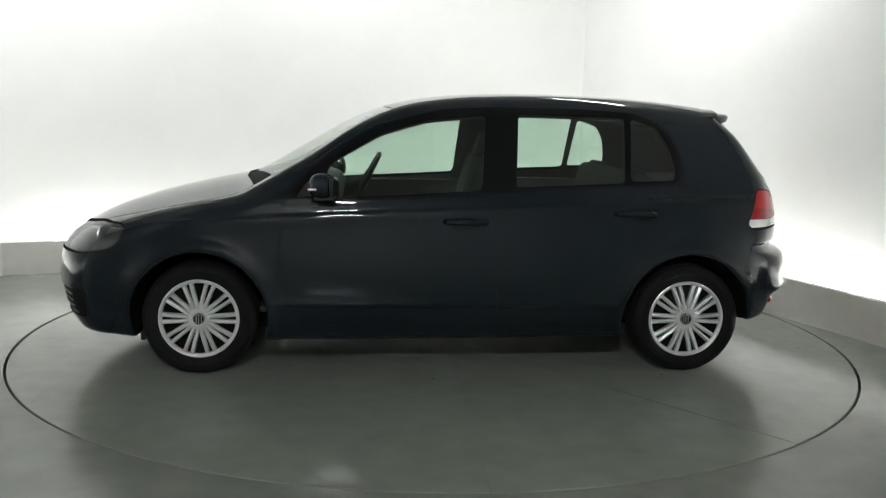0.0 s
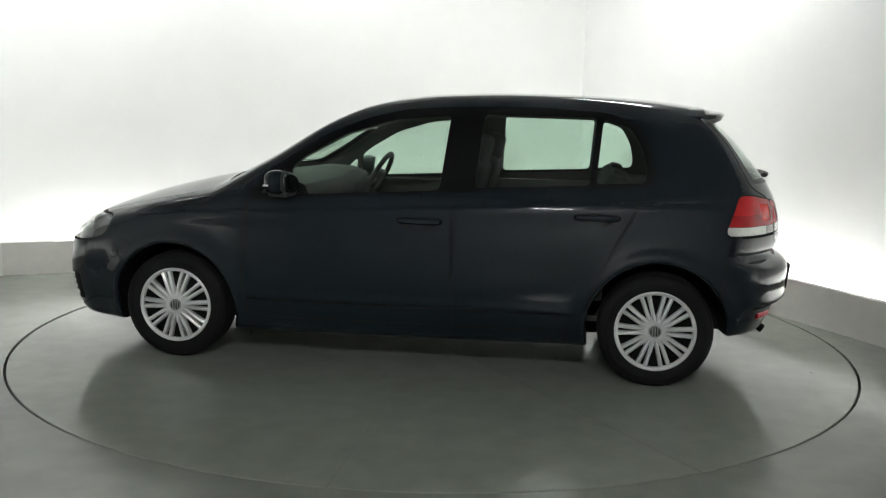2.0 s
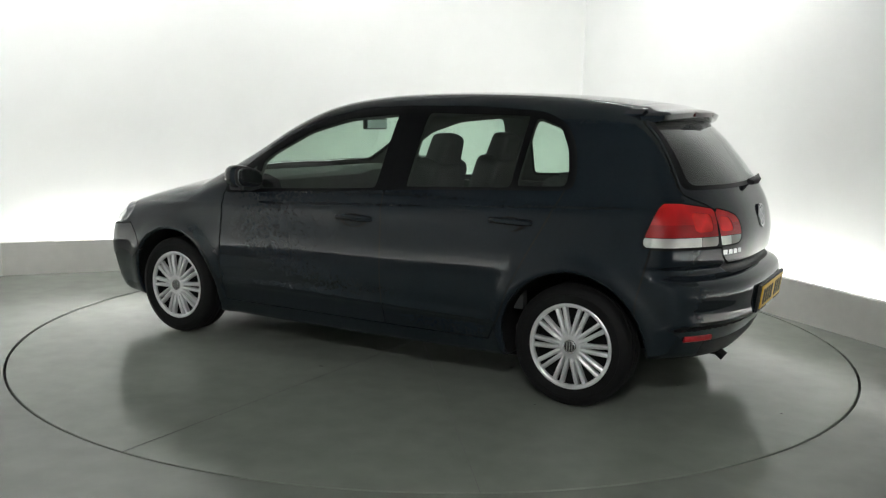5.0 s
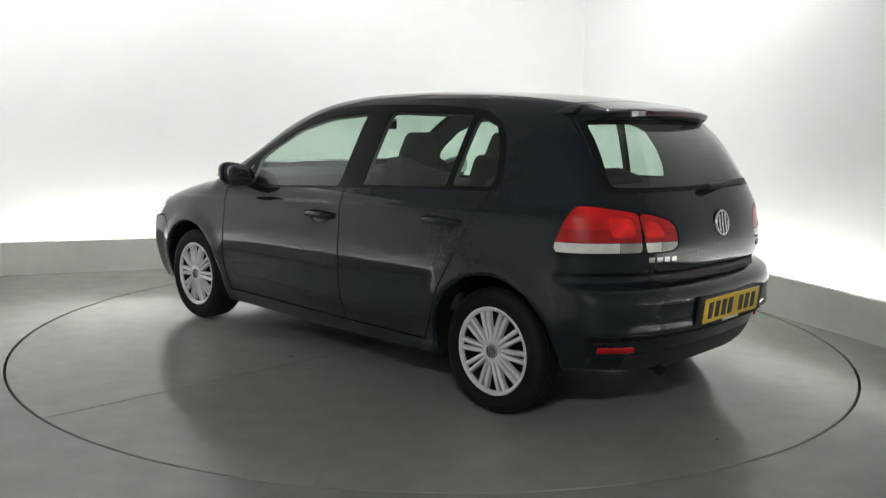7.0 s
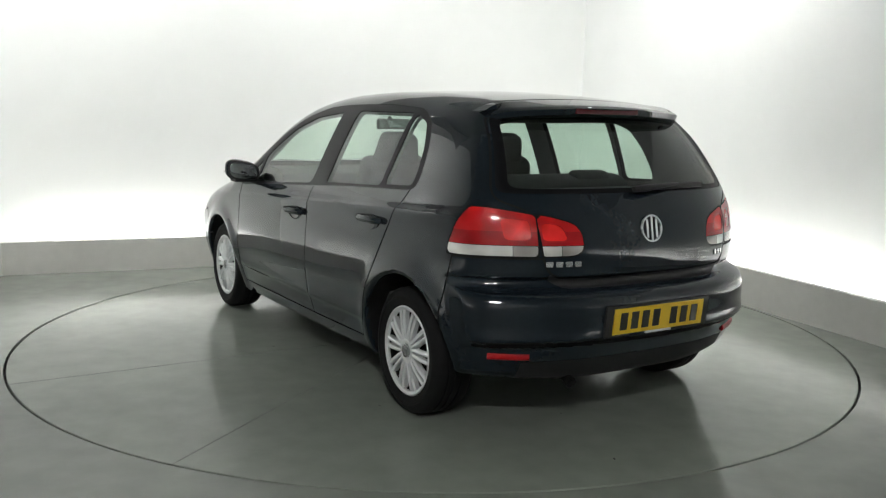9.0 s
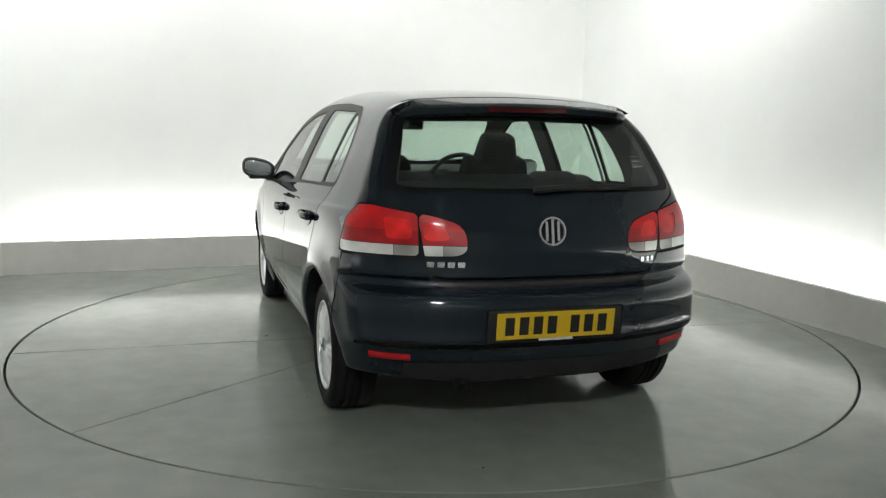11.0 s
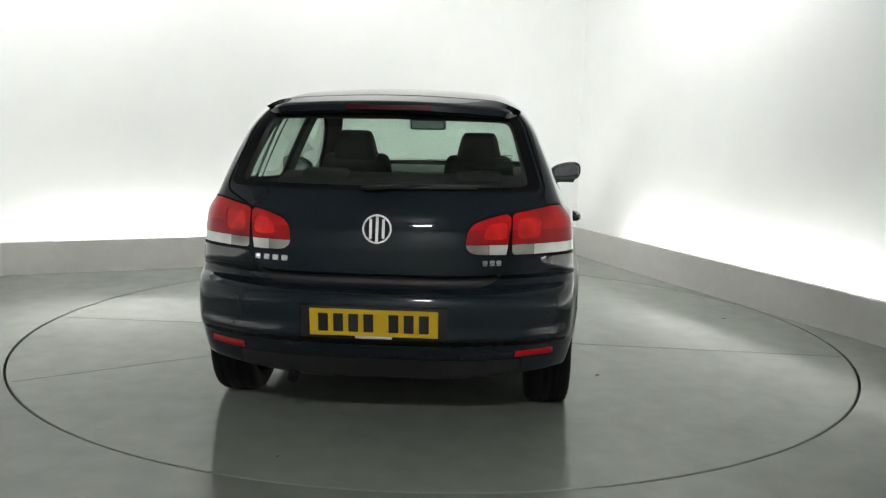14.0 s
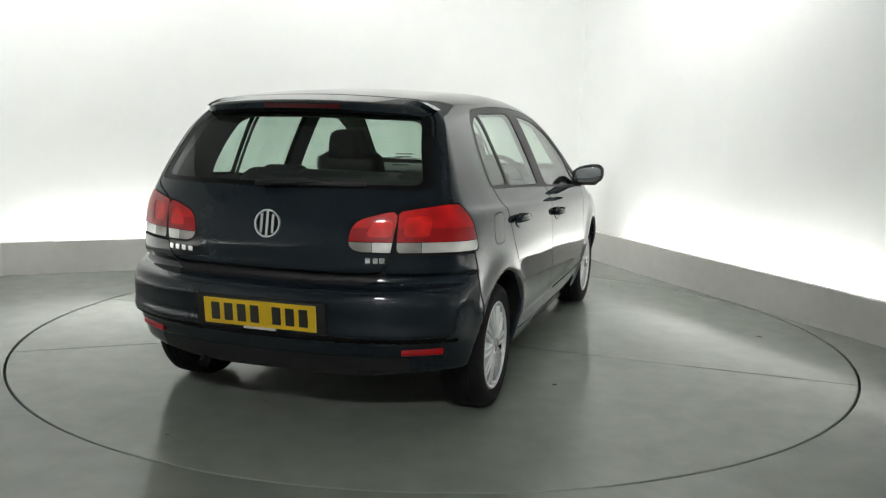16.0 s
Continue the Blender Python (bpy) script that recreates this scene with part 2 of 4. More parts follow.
def build_studio():
    T, W = TROUGH, 0.15
    slab("wall_back", [plan(-T, -T), plan(BACK_LEN + 2 * T, -T), plan(BACK_LEN + 2 * T, -T - W), plan(-T, -T - W)], -0.1, HEIGHT, WHITE_WALL, "smooth white painted studio wall lit from below", "wall")
    slab("wall_side", [plan(-T, -T - W), plan(-T - W, -T - W), plan(-T - W, SIDE_LEN), plan(-T, SIDE_LEN)], -0.1, HEIGHT, WHITE_WALL, "smooth white painted studio wall lit from below", "wall")
    slab("wall_left", [left(-0.55, T), left(LEFT_LEN, T), left(LEFT_LEN, T + W), left(-0.55, T + W)], -0.1, HEIGHT, WHITE_WALL, "smooth white painted studio wall lit from below", "wall")
    f0, f1 = Vector(plan(-T - W, SIDE_LEN)), Vector(left(LEFT_LEN, T + W))
    slab("wall_front", [f0, f1, f1 + Vector((0, -W, 0)), f0 + Vector((0, -W, 0))], -0.1, HEIGHT, GREY_WALL, "plain pale grey wall behind the camera", "wall")
    slab("upstand_left", [left(0.0), left(LEFT_LEN), left(LEFT_LEN, UP_T), left(0.0, UP_T)], 0, UP_H, UPSTAND, "low off-white painted upstand before the lit wall", "upstand")
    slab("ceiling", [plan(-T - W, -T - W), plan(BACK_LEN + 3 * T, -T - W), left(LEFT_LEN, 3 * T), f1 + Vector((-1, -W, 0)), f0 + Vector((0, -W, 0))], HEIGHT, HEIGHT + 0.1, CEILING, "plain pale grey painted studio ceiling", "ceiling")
    # the floor, with a round hole for the turntable
    bm = bmesh.new()
    n = 160
    inner = [bm.verts.new((RING_RADIUS * math.cos(2 * math.pi * k / n), RING_RADIUS * math.sin(2 * math.pi * k / n), 0)) for k in range(n)]
    mid = [bm.verts.new((3.0 * math.cos(2 * math.pi * k / n), 3.0 * math.sin(2 * math.pi * k / n), 0)) for k in range(n)]
    lip = [bm.verts.new((v.co.x, v.co.y, -0.05)) for v in inner]
    far = [bm.verts.new((16 * math.cos(2 * math.pi * k / n), 16 * math.sin(2 * math.pi * k / n), 0)) for k in range(n)]
    for k in range(n):
        j = (k + 1) % n
        bm.faces.new((inner[k], mid[k], mid[j], inner[j]))
        bm.faces.new((mid[k], far[k], far[j], mid[j]))
        bm.faces.new((lip[k], inner[k], inner[j], lip[j]))
    floor = part("floor", bm, FLOOR, None, smooth=False)
    tagged(floor, "polished grey epoxy studio floor round the turntable", "floor", kind="structure")
    pit = part("turntable_pit", lathe([(0.0, -0.05), (RING_RADIUS + 0.02, -0.05)], 96, "Z"), GROOVE, None, smooth=False)
    tagged(pit, "dark pit under the turntable", "floor", kind="structure")
    # the low upstand that hides the tubes
    back = slab("upstand_back", [plan(-UP_T, -UP_T), plan(BACK_LEN + UP_T, -UP_T), plan(BACK_LEN, 0), plan(0, 0)], 0, UP_H, UPSTAND, "low off-white painted upstand before the lit wall", "upstand")
    side = slab("upstand_side", [plan(-UP_T, -UP_T), plan(0, 0), plan(0, SIDE_LEN), plan(-UP_T, SIDE_LEN)], 0, UP_H + 0.012, UPSTAND, "low off-white painted upstand before the lit wall", "upstand")
    # tubes in the trough
    def tube(a, b, n_tubes, name, light=TUBE):
        a, b = Vector(a), Vector(b)
        for k in range(n_tubes):
            p, q = a.lerp(b, (k + 0.03) / n_tubes), a.lerp(b, (k + 0.97) / n_tubes)
            lamp = thing(name, "white fluorescent batten lying in the trough behind the upstand", "batten light", "battens behind the upstand")
            lamp.location = (p + q) / 2 * 1.0
            lamp.location.z = 0
            d = q - p
            m = Matrix.Rotation(math.atan2(d.y, d.x), 4, "Z")
            part("housing", box(d.length, 0.06, 0.05, (0, 0, 0.025), 0.006), UPSTAND, lamp, m=m)
            part("tube", sweep([(-d.length / 2 + 0.02, 0, 0.075), (d.length / 2 - 0.02, 0, 0.075)], 0.019, 10), light, lamp, "glowing white tube", m=m)
    tube(plan(0.5, -0.17), plan(5.1, -0.17), 3, "batten_light")
    tube(left(0.2, 0.17), left(8.2, 0.17), 5, "batten_light", TUBE_LEFT)
    tube(plan(-0.17, 0.7), plan(-0.17, 10.3), 6, "batten_light")


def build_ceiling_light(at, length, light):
    lamp = thing("ceiling_light", "unseen twin fluorescent tube batten hanging under the ceiling", "ceiling light", "twin tube battens")
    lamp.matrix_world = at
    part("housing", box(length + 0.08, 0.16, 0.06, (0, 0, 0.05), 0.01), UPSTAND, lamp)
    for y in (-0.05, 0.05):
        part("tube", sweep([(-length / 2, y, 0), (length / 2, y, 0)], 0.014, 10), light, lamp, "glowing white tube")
    # an added blade keeps the wash tubes out of the car's reflections
    if light is TUBE_ADDED_WASH:
        part("shade", box(length + 0.10, 0.008, 0.27, (0, -0.095, -0.065), 0.002, 1), GREY_WALL, lamp, "added shade that hides the wash tubes from the car")
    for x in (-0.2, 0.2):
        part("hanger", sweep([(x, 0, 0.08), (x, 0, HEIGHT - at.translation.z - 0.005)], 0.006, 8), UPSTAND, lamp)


def build_turntable():
    table = thing("turntable", "round grey epoxy turntable deck flush with the floor", "turntable")
    r = RING_RADIUS - 0.013
    bm = lathe([(0.0, 0.0), (0.8, 0.0), (1.6, 0.0), (r - 0.003, 0.0), (r, -0.003), (r, -0.045), (0.0, -0.045)], 160, "Z")
    part("deck", bm, DECK, table, smooth=False)
    # fine seams where the deck's plates meet
    for a, b in (((-0.19, -0.55), (-0.275, -2.44)), ((-0.03, 0.30), (-0.015, 2.46)), ((-0.10, 0.30), (-1.40, 2.02))):
        a, b = Vector((*a, 0)), Vector((*b, 0))
        d = b - a
        part("seam", box(d.length, 0.0022, 0.002, (0, 0, 0.0002)), SEAM, table, "thin dark seam", smooth=False, m=Matrix.Translation((a + b) / 2) @ Matrix.Rotation(math.atan2(d.y, d.x), 4, "Z"))
    # scuffs and dried spots on the deck
    rng = random.Random(4)
    for k in range(14):
        a, d = rng.uniform(0, 2 * math.pi), rng.uniform(0.9, 2.35)
        size, bm, n = rng.uniform(0.004, 0.012), bmesh.new(), 14
        ring = [bm.verts.new((size * rng.uniform(0.55, 1.2) * math.cos(2 * math.pi * i / n) * 1.8, size * rng.uniform(0.5, 1.1) * math.sin(2 * math.pi * i / n), 0.0006)) for i in range(n)]
        bm.faces.new(ring)
        part("scuff_mark", bm, SCUFF, table, "small dull grey scuff", smooth=False, m=pose(d * math.cos(a), d * math.sin(a), 0, 0, 0, rng.uniform(0, 180)))
    return table


# ---------------- the car's body as one smooth solid, cut into its panels ----------------
# car space: x forwards, y to its left, z up, the origin on the deck midway between the axles
def curve(*pts):
    """A smooth curve through a few (at, value) pairs, as a function."""
    xs, ys = np.array([p[0] for p in pts], float), np.array([p[1] for p in pts], float)
    m = np.gradient(ys, xs)
    h = np.diff(xs)
    s = np.diff(ys) / h
    m[1:-1] = np.where(s[:-1] * s[1:] > 0, 2 * s[:-1] * s[1:] / (s[:-1] + s[1:] + 1e-12), 0)
    m[0], m[-1] = s[0], s[-1]
    fine = np.linspace(xs[0], xs[-1], 1200)
    i = np.clip(np.searchsorted(xs, fine, "right") - 1, 0, len(xs) - 2)
    t = (fine - xs[i]) / h[i]
    v = (2 * t**3 - 3 * t**2 + 1) * ys[i] + (t**3 - 2 * t**2 + t) * h[i] * m[i] + (3 * t**2 - 2 * t**3) * ys[i + 1] + (t**3 - t**2) * h[i] * m[i + 1]
    k = np.ones(9) / 9
    v[4:-4] = np.convolve(v, k, "valid")
    return lambda a: np.interp(a, fine, v)


WHEEL_X, WHEEL_Z = 1.291, 0.292
ARCH = {1: 0.348, -1: 0.352}
# the top line: bonnet, windscreen, roof
top_line = curve((-2.4, 1.20), (-1.75, 1.390), (-1.5, 1.436), (-1.2, 1.468), (-0.9, 1.484), (-0.5, 1.491), (-0.15, 1.481), (0.1, 1.457), (0.3, 1.416), (0.5, 1.342), (0.8, 1.175), (1.0, 1.060), (1.1, 1.010), (1.17, 0.992),
                 (1.3, 0.966), (1.6, 0.893), (1.85, 0.812), (2.02, 0.730), (2.14, 0.640), (2.3, 0.45))
top_crown = curve((-2.4, 0.10), (-1.5, 0.10), (0.2, 0.10), (0.7, 0.17), (1.1, 0.14), (1.6, 0.14), (2.3, 0.12))
# half width by height, in the middle of the car
half_width = curve((0.10, 0.755), (0.18, 0.795), (0.26, 0.827), (0.34, 0.851), (0.42, 0.872), (0.48, 0.8815), (0.54, 0.8850), (0.60, 0.8842), (0.66, 0.8812), (0.72, 0.8768), (0.79, 0.8700), (0.86, 0.8615), (0.915, 0.850), (0.938, 0.840), (0.96, 0.824), (1.02, 0.791),
                   (1.10, 0.757), (1.2, 0.711), (1.3, 0.662), (1.4, 0.604), (1.6, 0.47))
side_taper = curve((-2.1, 0.840), (-1.85, 0.893), (-1.7, 0.930), (-1.5, 0.957), (-1.3, 0.974), (-0.8, 0.993), (-0.3, 1.0), (0.6, 1.0), (1.2, 0.992), (1.6, 0.962), (2.2, 0.87))
# the tail by height, on the centre line
tail_line = curve((0.15, -1.84), (0.30, -1.905), (0.37, -1.940), (0.418, -1.962), (0.438, -1.997), (0.455, -2.010), (0.50, -2.006), (0.58, -2.014), (0.622, -2.006), (0.645, -1.975), (0.664, -1.932), (0.690, -1.926), (0.708, -1.950), (0.74, -1.953), (0.80, -1.954), (0.86, -1.947), (0.94, -1.925),
                  (1.03, -1.878), (1.06, -1.858), (1.15, -1.785), (1.25, -1.695), (1.34, -1.605), (1.45, -1.49), (1.6, -1.35))
tail_round = curve((0.15, 0.46), (0.45, 0.49), (0.60, 0.53), (0.70, 0.58), (0.85, 0.60), (1.05, 0.58), (1.35, 0.50), (1.6, 0.5))
nose_line = curve((0.10, 2.00), (0.20, 2.06), (0.28, 2.105), (0.36, 2.135), (0.48, 2.150), (0.58, 2.14), (0.66, 2.11), (0.76, 2.05), (1.0, 1.9), (1.6, 1.6))
belly = curve((-2.2, 0.33), (-1.9, 0.30), (-1.62, 0.27), (-1.3, 0.22), (-0.9, 0.185), (0.9, 0.165), (1.4, 0.17), (1.9, 0.20), (2.2, 0.26))
edge_soft = curve((-2.2, 0.08), (-1.5, 0.12), (-0.8, 0.13), (0.1, 0.11), (0.6, 0.07), (1.0, 0.08), (1.4, 0.12), (2.2, 0.12))


def smax(a, b, k):
    h = np.clip(0.5 + 0.5 * (a - b) / k, 0, 1)
    return b + (a - b) * h + k * h * (1 - h)


def side_of(x, ay, z):
    w = half_width(z) * side_taper(x)
    for s in (1, -1):
        r = np.hypot(x - s * WHEEL_X, z - WHEEL_Z)
        w = w + 0.014 * np.exp(-((r - ARCH[s] - 0.02) / 0.055) ** 2) * (z > 0.1)
    # the shoulder crease over the handles, and the crease low on the doors
    d = z - (0.868 - 0.052 * x)
    w = w + 0.0075 * np.exp(-(d / np.where(d > 0, 0.013, 0.060)) ** 2) * np.clip((1.75 - np.abs(x)) * 4, 0, 1)
    d = z - 0.372
    w = w + 0.0090 * np.exp(-(d / np.where(d > 0, 0.030, 0.016)) ** 2) * np.clip((0.93 - np.abs(x)) * 9, 0, 1)
    return ay - w


def body(p):
    x, y, z = p[..., 0], p[..., 1], p[..., 2]
    ay = np.abs(y)
    f = smax(side_of(x, ay, z), (z - top_line(x) + top_crown(x) * y * y) * 0.9, edge_soft(x))
    tail = (tail_line(z) - 0.014 * np.clip((1.40 - z) * 8, 0, 1) + 0.87 * tail_round(z) * ay**3 - x) * 0.92
    f = smax(f, tail, 0.05)
    f = smax(f, (x - nose_line(z) + 0.42 * ay**2.6) * 0.92, 0.07)
    f = smax(f, belly(x) - 0.05 * np.clip((-1.45 - x) * 4, 0, 1) * np.clip(1.15 - (ay / 0.70) ** 2, 0, 1) - z, 0.03)
    for s in (1, -1):
        r = np.hypot(x - s * WHEEL_X, z - WHEEL_Z)
        f = smax(f, -np.maximum(r - ARCH[s], 0.50 - ay), 0.014)
    return f


def slope(p, e=0.004):
    g = np.stack([body(p + np.eye(3)[k] * e) - body(p - np.eye(3)[k] * e) for k in range(3)], -1) / (2 * e)
    return g


def settle(p, n=2):
    for _ in range(n):
        g = slope(p)
        step = (body(p) / np.maximum((g * g).sum(-1), 0.05))[:, None] * g
        p = p - np.clip(step, -0.01, 0.01)
    return p


def skin(step=0.0155):
    """Surface nets over the solid: vertices on the surface, and quads."""
    lo, hi = np.array([-2.10, -0.969, 0.10]), np.array([2.24, 0.969, 1.54])
    n = np.ceil((hi - lo) / step).astype(int)
    n[1] += n[1] % 2 == 0
    lo[1] = -n[1] * step / 2 + step / 2
    axes = [lo[k] + step * np.arange(n[k] + 1) for k in range(3)]
    axes[1] = axes[1] - step / 2
    f = np.empty(tuple(n + 1))
    for i, x in enumerate(axes[0]):
        yy, zz = np.meshgrid(axes[1], axes[2], indexing="ij")
        f[i] = body(np.stack([np.full_like(yy, x), yy, zz], -1))
    neg = f < 0
    corners = [(a, b, c) for a in (0, 1) for b in (0, 1) for c in (0, 1)]
    cut = lambda arr, c: arr[c[0]:c[0] + n[0], c[1]:c[1] + n[1], c[2]:c[2] + n[2]]
    count = sum(cut(neg, c).astype(int) for c in corners)
    mixed = (count > 0) & (count < 8)
    ids = np.full(tuple(n), -1)
    idx = np.argwhere(mixed)
    ids[mixed] = np.arange(len(idx))
    acc, num = np.zeros((len(idx), 3)), np.zeros(len(idx))
    for a in corners:
        for k in range(3):
            if a[k] == 0:
                b = list(a)
                b[k] = 1
                fa, fb = cut(f, a)[mixed], cut(f, b)[mixed]
                on = (fa < 0) != (fb < 0)
                t = np.where(on, fa / np.where(on, fa - fb, 1), 0)
                q = idx + np.array(a) + np.outer(t, np.eye(3)[k])
                acc += q * on[:, None]
                num += on
    verts = np.array([axes[k][0] for k in range(3)]) + step * acc / num[:, None]
    verts = settle(verts)
    quads = []
    for k in range(3):
        u, v = (k + 1) % 3, (k + 2) % 3
        a = np.moveaxis(neg, k, 0)
        change = a[:-1] != a[1:]
        where = np.argwhere(change)
        full = np.zeros((len(where), 3), int)
        rest = [q for q in range(3) if q != k]
        full[:, k], full[:, rest[0]], full[:, rest[1]] = where.T
        ok = (full[:, u] > 0) & (full[:, v] > 0) & (full[:, u] < n[u]) & (full[:, v] < n[v])
        full = full[ok]
        first = neg[full[:, 0], full[:, 1], full[:, 2]]
        eu, ev = np.eye(3, dtype=int)[u], np.eye(3, dtype=int)[v]
        c = [ids[tuple((full - d).T)] for d in (eu + ev, ev, 0 * eu, eu)]
        q = np.stack(c, -1)
        q[~first] = q[~first][:, ::-1]
        quads.append(q)
    return verts, np.concatenate(quads)


class Sheet:
    """A piece of the skin: places and polygons."""

    def __init__(self, verts, polys):
        used = np.unique(np.fromiter((i for p in polys for i in p), int))
        at = np.full(len(verts), -1)
        at[used] = np.arange(len(used))
        self.v, self.p = verts[used], [tuple(at[list(p)].tolist()) for p in polys]

    def mask(self, test):
        """Splits by a test on the faces' middles: those that pass, the rest."""
        size = np.array([len(p) for p in self.p])
        flat = np.fromiter((i for p in self.p for i in p), int)
        mid = np.add.reduceat(self.v[flat], np.concatenate([[0], np.cumsum(size)[:-1]]), axis=0) / size[:, None]
        on = test(mid)
        return Sheet(self.v, [p for p, k in zip(self.p, on) if k]), Sheet(self.v, [p for p, k in zip(self.p, on) if not k])

    def keep(self, field, level=0.0):
        """The part where the field is under the level, cut exactly along it."""
        s = field(self.v) - level
        extra, cache, out, n0 = [], {}, [], len(self.v)
        under = (s < 0).tolist()
        for p in self.p:
            count = sum(under[i] for i in p)
            if count == len(p):
                out.append(p)
            elif count:
                poly = []
                for i, a in enumerate(p):
                    b = p[(i + 1) % len(p)]
                    if s[a] < 0:
                        poly.append(a)
                    if (s[a] < 0) != (s[b] < 0):
                        key = (a, b) if a < b else (b, a)
                        if key not in cache:
                            t = s[key[0]] / (s[key[0]] - s[key[1]])
                            cache[key] = n0 + len(extra)
                            extra.append(self.v[key[0]] * (1 - t) + self.v[key[1]] * t)
                        poly.append(cache[key])
                if len(poly) > 2:
                    out.append(tuple(poly))
        v = np.vstack([self.v, settle(np.array(extra), 1)]) if extra else self.v
        return Sheet(v, out)

    def split(self, field, gap=0.0):
        return self.keep(field, -gap), self.keep(lambda v: -field(v), -gap)

    def link(self, name, material, parent, label="", sink=0.0, flip=False):
        used = sorted({i for p in self.p for i in p})
        if not used:
            return None
        at = {i: k for k, i in enumerate(used)}
        v = self.v[used]
        g = slope(v)
        nrm = g / np.maximum(np.linalg.norm(g, axis=1), 1e-6)[:, None]
        v = v - nrm * sink
        polys = [tuple(at[i] for i in (p[::-1] if flip else p)) for p in self.p]
        me = mesh_of(name, v, polys, material, True, -nrm if flip else nrm)
        return child(new(name, me), parent, label)


def joined(*sheets):
    v, p, n = [], [], 0
    for s in sheets:
        v.append(s.v)
        p += [tuple(i + n for i in q) for q in s.p]
        n += len(s.v)
    return Sheet(np.vstack(v), p)


def rounded(poly, radius=0.03):
    """Rounds the corners of a closed polygon over a given length of its sides."""
    p, out = np.array(poly, float), []
    for i in range(len(p)):
        a, b, c = p[i - 1], p[i], p[(i + 1) % len(p)]
        u, v = a - b, c - b
        lu, lv = np.hypot(*u), np.hypot(*v)
        p0, p2 = b + u / lu * min(radius, 0.45 * lu), b + v / lv * min(radius, 0.45 * lv)
        for t in (0.0, 0.25, 0.5, 0.75, 1.0):
            out.append((1 - t) ** 2 * p0 + 2 * t * (1 - t) * b + t * t * p2)
    return np.array(out)


def outline(poly, a, b):
    """Signed distance to a closed polygon in the plane of the coordinates a and b (|y| for y)."""
    p = np.asarray(poly, float)
    q = np.roll(p, -1, 0)

    def field(v):
        x, z = (np.abs(v[:, k]) if k == 1 else v[:, k] for k in (a, b))
        best, inside = np.full(len(v), 9.0), np.zeros(len(v), bool)
        for (ax, az), (bx, bz) in zip(p, q):
            ex, ez = bx - ax, bz - az
            t = np.clip(((x - ax) * ex + (z - az) * ez) / (ex * ex + ez * ez + 1e-12), 0, 1)
            best = np.minimum(best, np.hypot(x - ax - t * ex, z - az - t * ez))
            hit = (az > z) != (bz > z)
            inside ^= hit & (x < ax + ex * (z - az) / np.where(hit, bz - az, 1))
        return np.where(inside, -best, best)
    return field


GAP = 0.0042
# outlines in the side view (x, z)
OPENING = rounded([(0.868, 0.888), (0.80, 1.005), (0.68, 1.105), (0.46, 1.240), (0.26, 1.332), (0.04, 1.386), (-0.24, 1.402), (-0.66, 1.405), (-1.02, 1.385), (-1.165, 1.325), (-1.23, 1.22), (-1.258, 1.10), (-1.250, 1.030), (-1.20, 1.016), (-0.60, 0.988), (0.28, 0.930)], 0.05)
FRONT_PANE = rounded([(0.640, 0.925), (0.640, 1.075), (0.575, 1.130), (0.36, 1.254), (0.12, 1.330), (-0.195, 1.362), (-0.165, 0.972), (0.28, 0.945)], 0.03)
CORNER_PANE = rounded([(0.672, 0.935), (0.672, 1.062), (0.755, 0.990), (0.80, 0.925)], 0.02)
REAR_PANE = rounded([(-0.372, 1.372), (-0.955, 1.366), (-0.932, 1.018), (-0.345, 0.990)], 0.025)
QUARTER_PANE = rounded([(-0.990, 1.362), (-1.128, 1.315), (-1.19, 1.21), (-1.216, 1.10), (-1.210, 1.036), (-0.962, 1.026)], 0.025)
FRONT_DOOR = [(0.862, 0.889), (0.886, 0.46), (0.872, 0.255), (-0.252, 0.262), (-0.238, 0.84), (-0.224, 1.08), (0.4, 1.06), (0.80, 0.955)]
REAR_DOOR = [(-0.224, 1.08), (-0.238, 0.84), (-0.252, 0.262), (-0.86, 0.268), (-0.935, 0.40), (-0.985, 0.545), (-1.062, 0.705), (-1.165, 0.895), (-1.218, 1.035), (-1.2, 1.08)]
HEADLIGHT = rounded([(1.655, 0.776), (1.685, 0.685), (1.74, 0.648), (1.90, 0.630), (2.10, 0.622), (2.12, 0.70), (1.98, 0.742), (1.80, 0.778)], 0.04)
FRONT_BUMPER = [(1.50, 0.05), (1.59, 0.54), (1.672, 0.650), (1.90, 0.626), (2.4, 0.60), (2.4, 0.05)]
INTAKE = rounded([(1.865, 0.285), (1.875, 0.435), (2.3, 0.42), (2.3, 0.285)], 0.02)
FUEL_FLAP = rounded([(-1.245, 0.78), (-1.245, 0.92), (-1.395, 0.92), (-1.395, 0.78)], 0.045)
# outlines in the plan (x, |y|)
BONNET = [(1.135, -0.3), (1.10, 0.30), (1.015, 0.722), (1.30, 0.742), (1.62, 0.690), (1.86, 0.59), (2.05, 0.35), (2.08, -0.3)]
COWL = [(1.075, -0.3), (1.045, 0.30), (0.930, 0.690), (1.012, 0.715), (1.097, 0.30), (1.131, -0.3)]
WINDSCREEN = rounded([(0.345, -0.4), (0.335, 0.30), (0.300, 0.535), (0.330, 0.560), (0.60, 0.612), (0.918, 0.672), (1.035, 0.30), (1.066, -0.4)], 0.04)
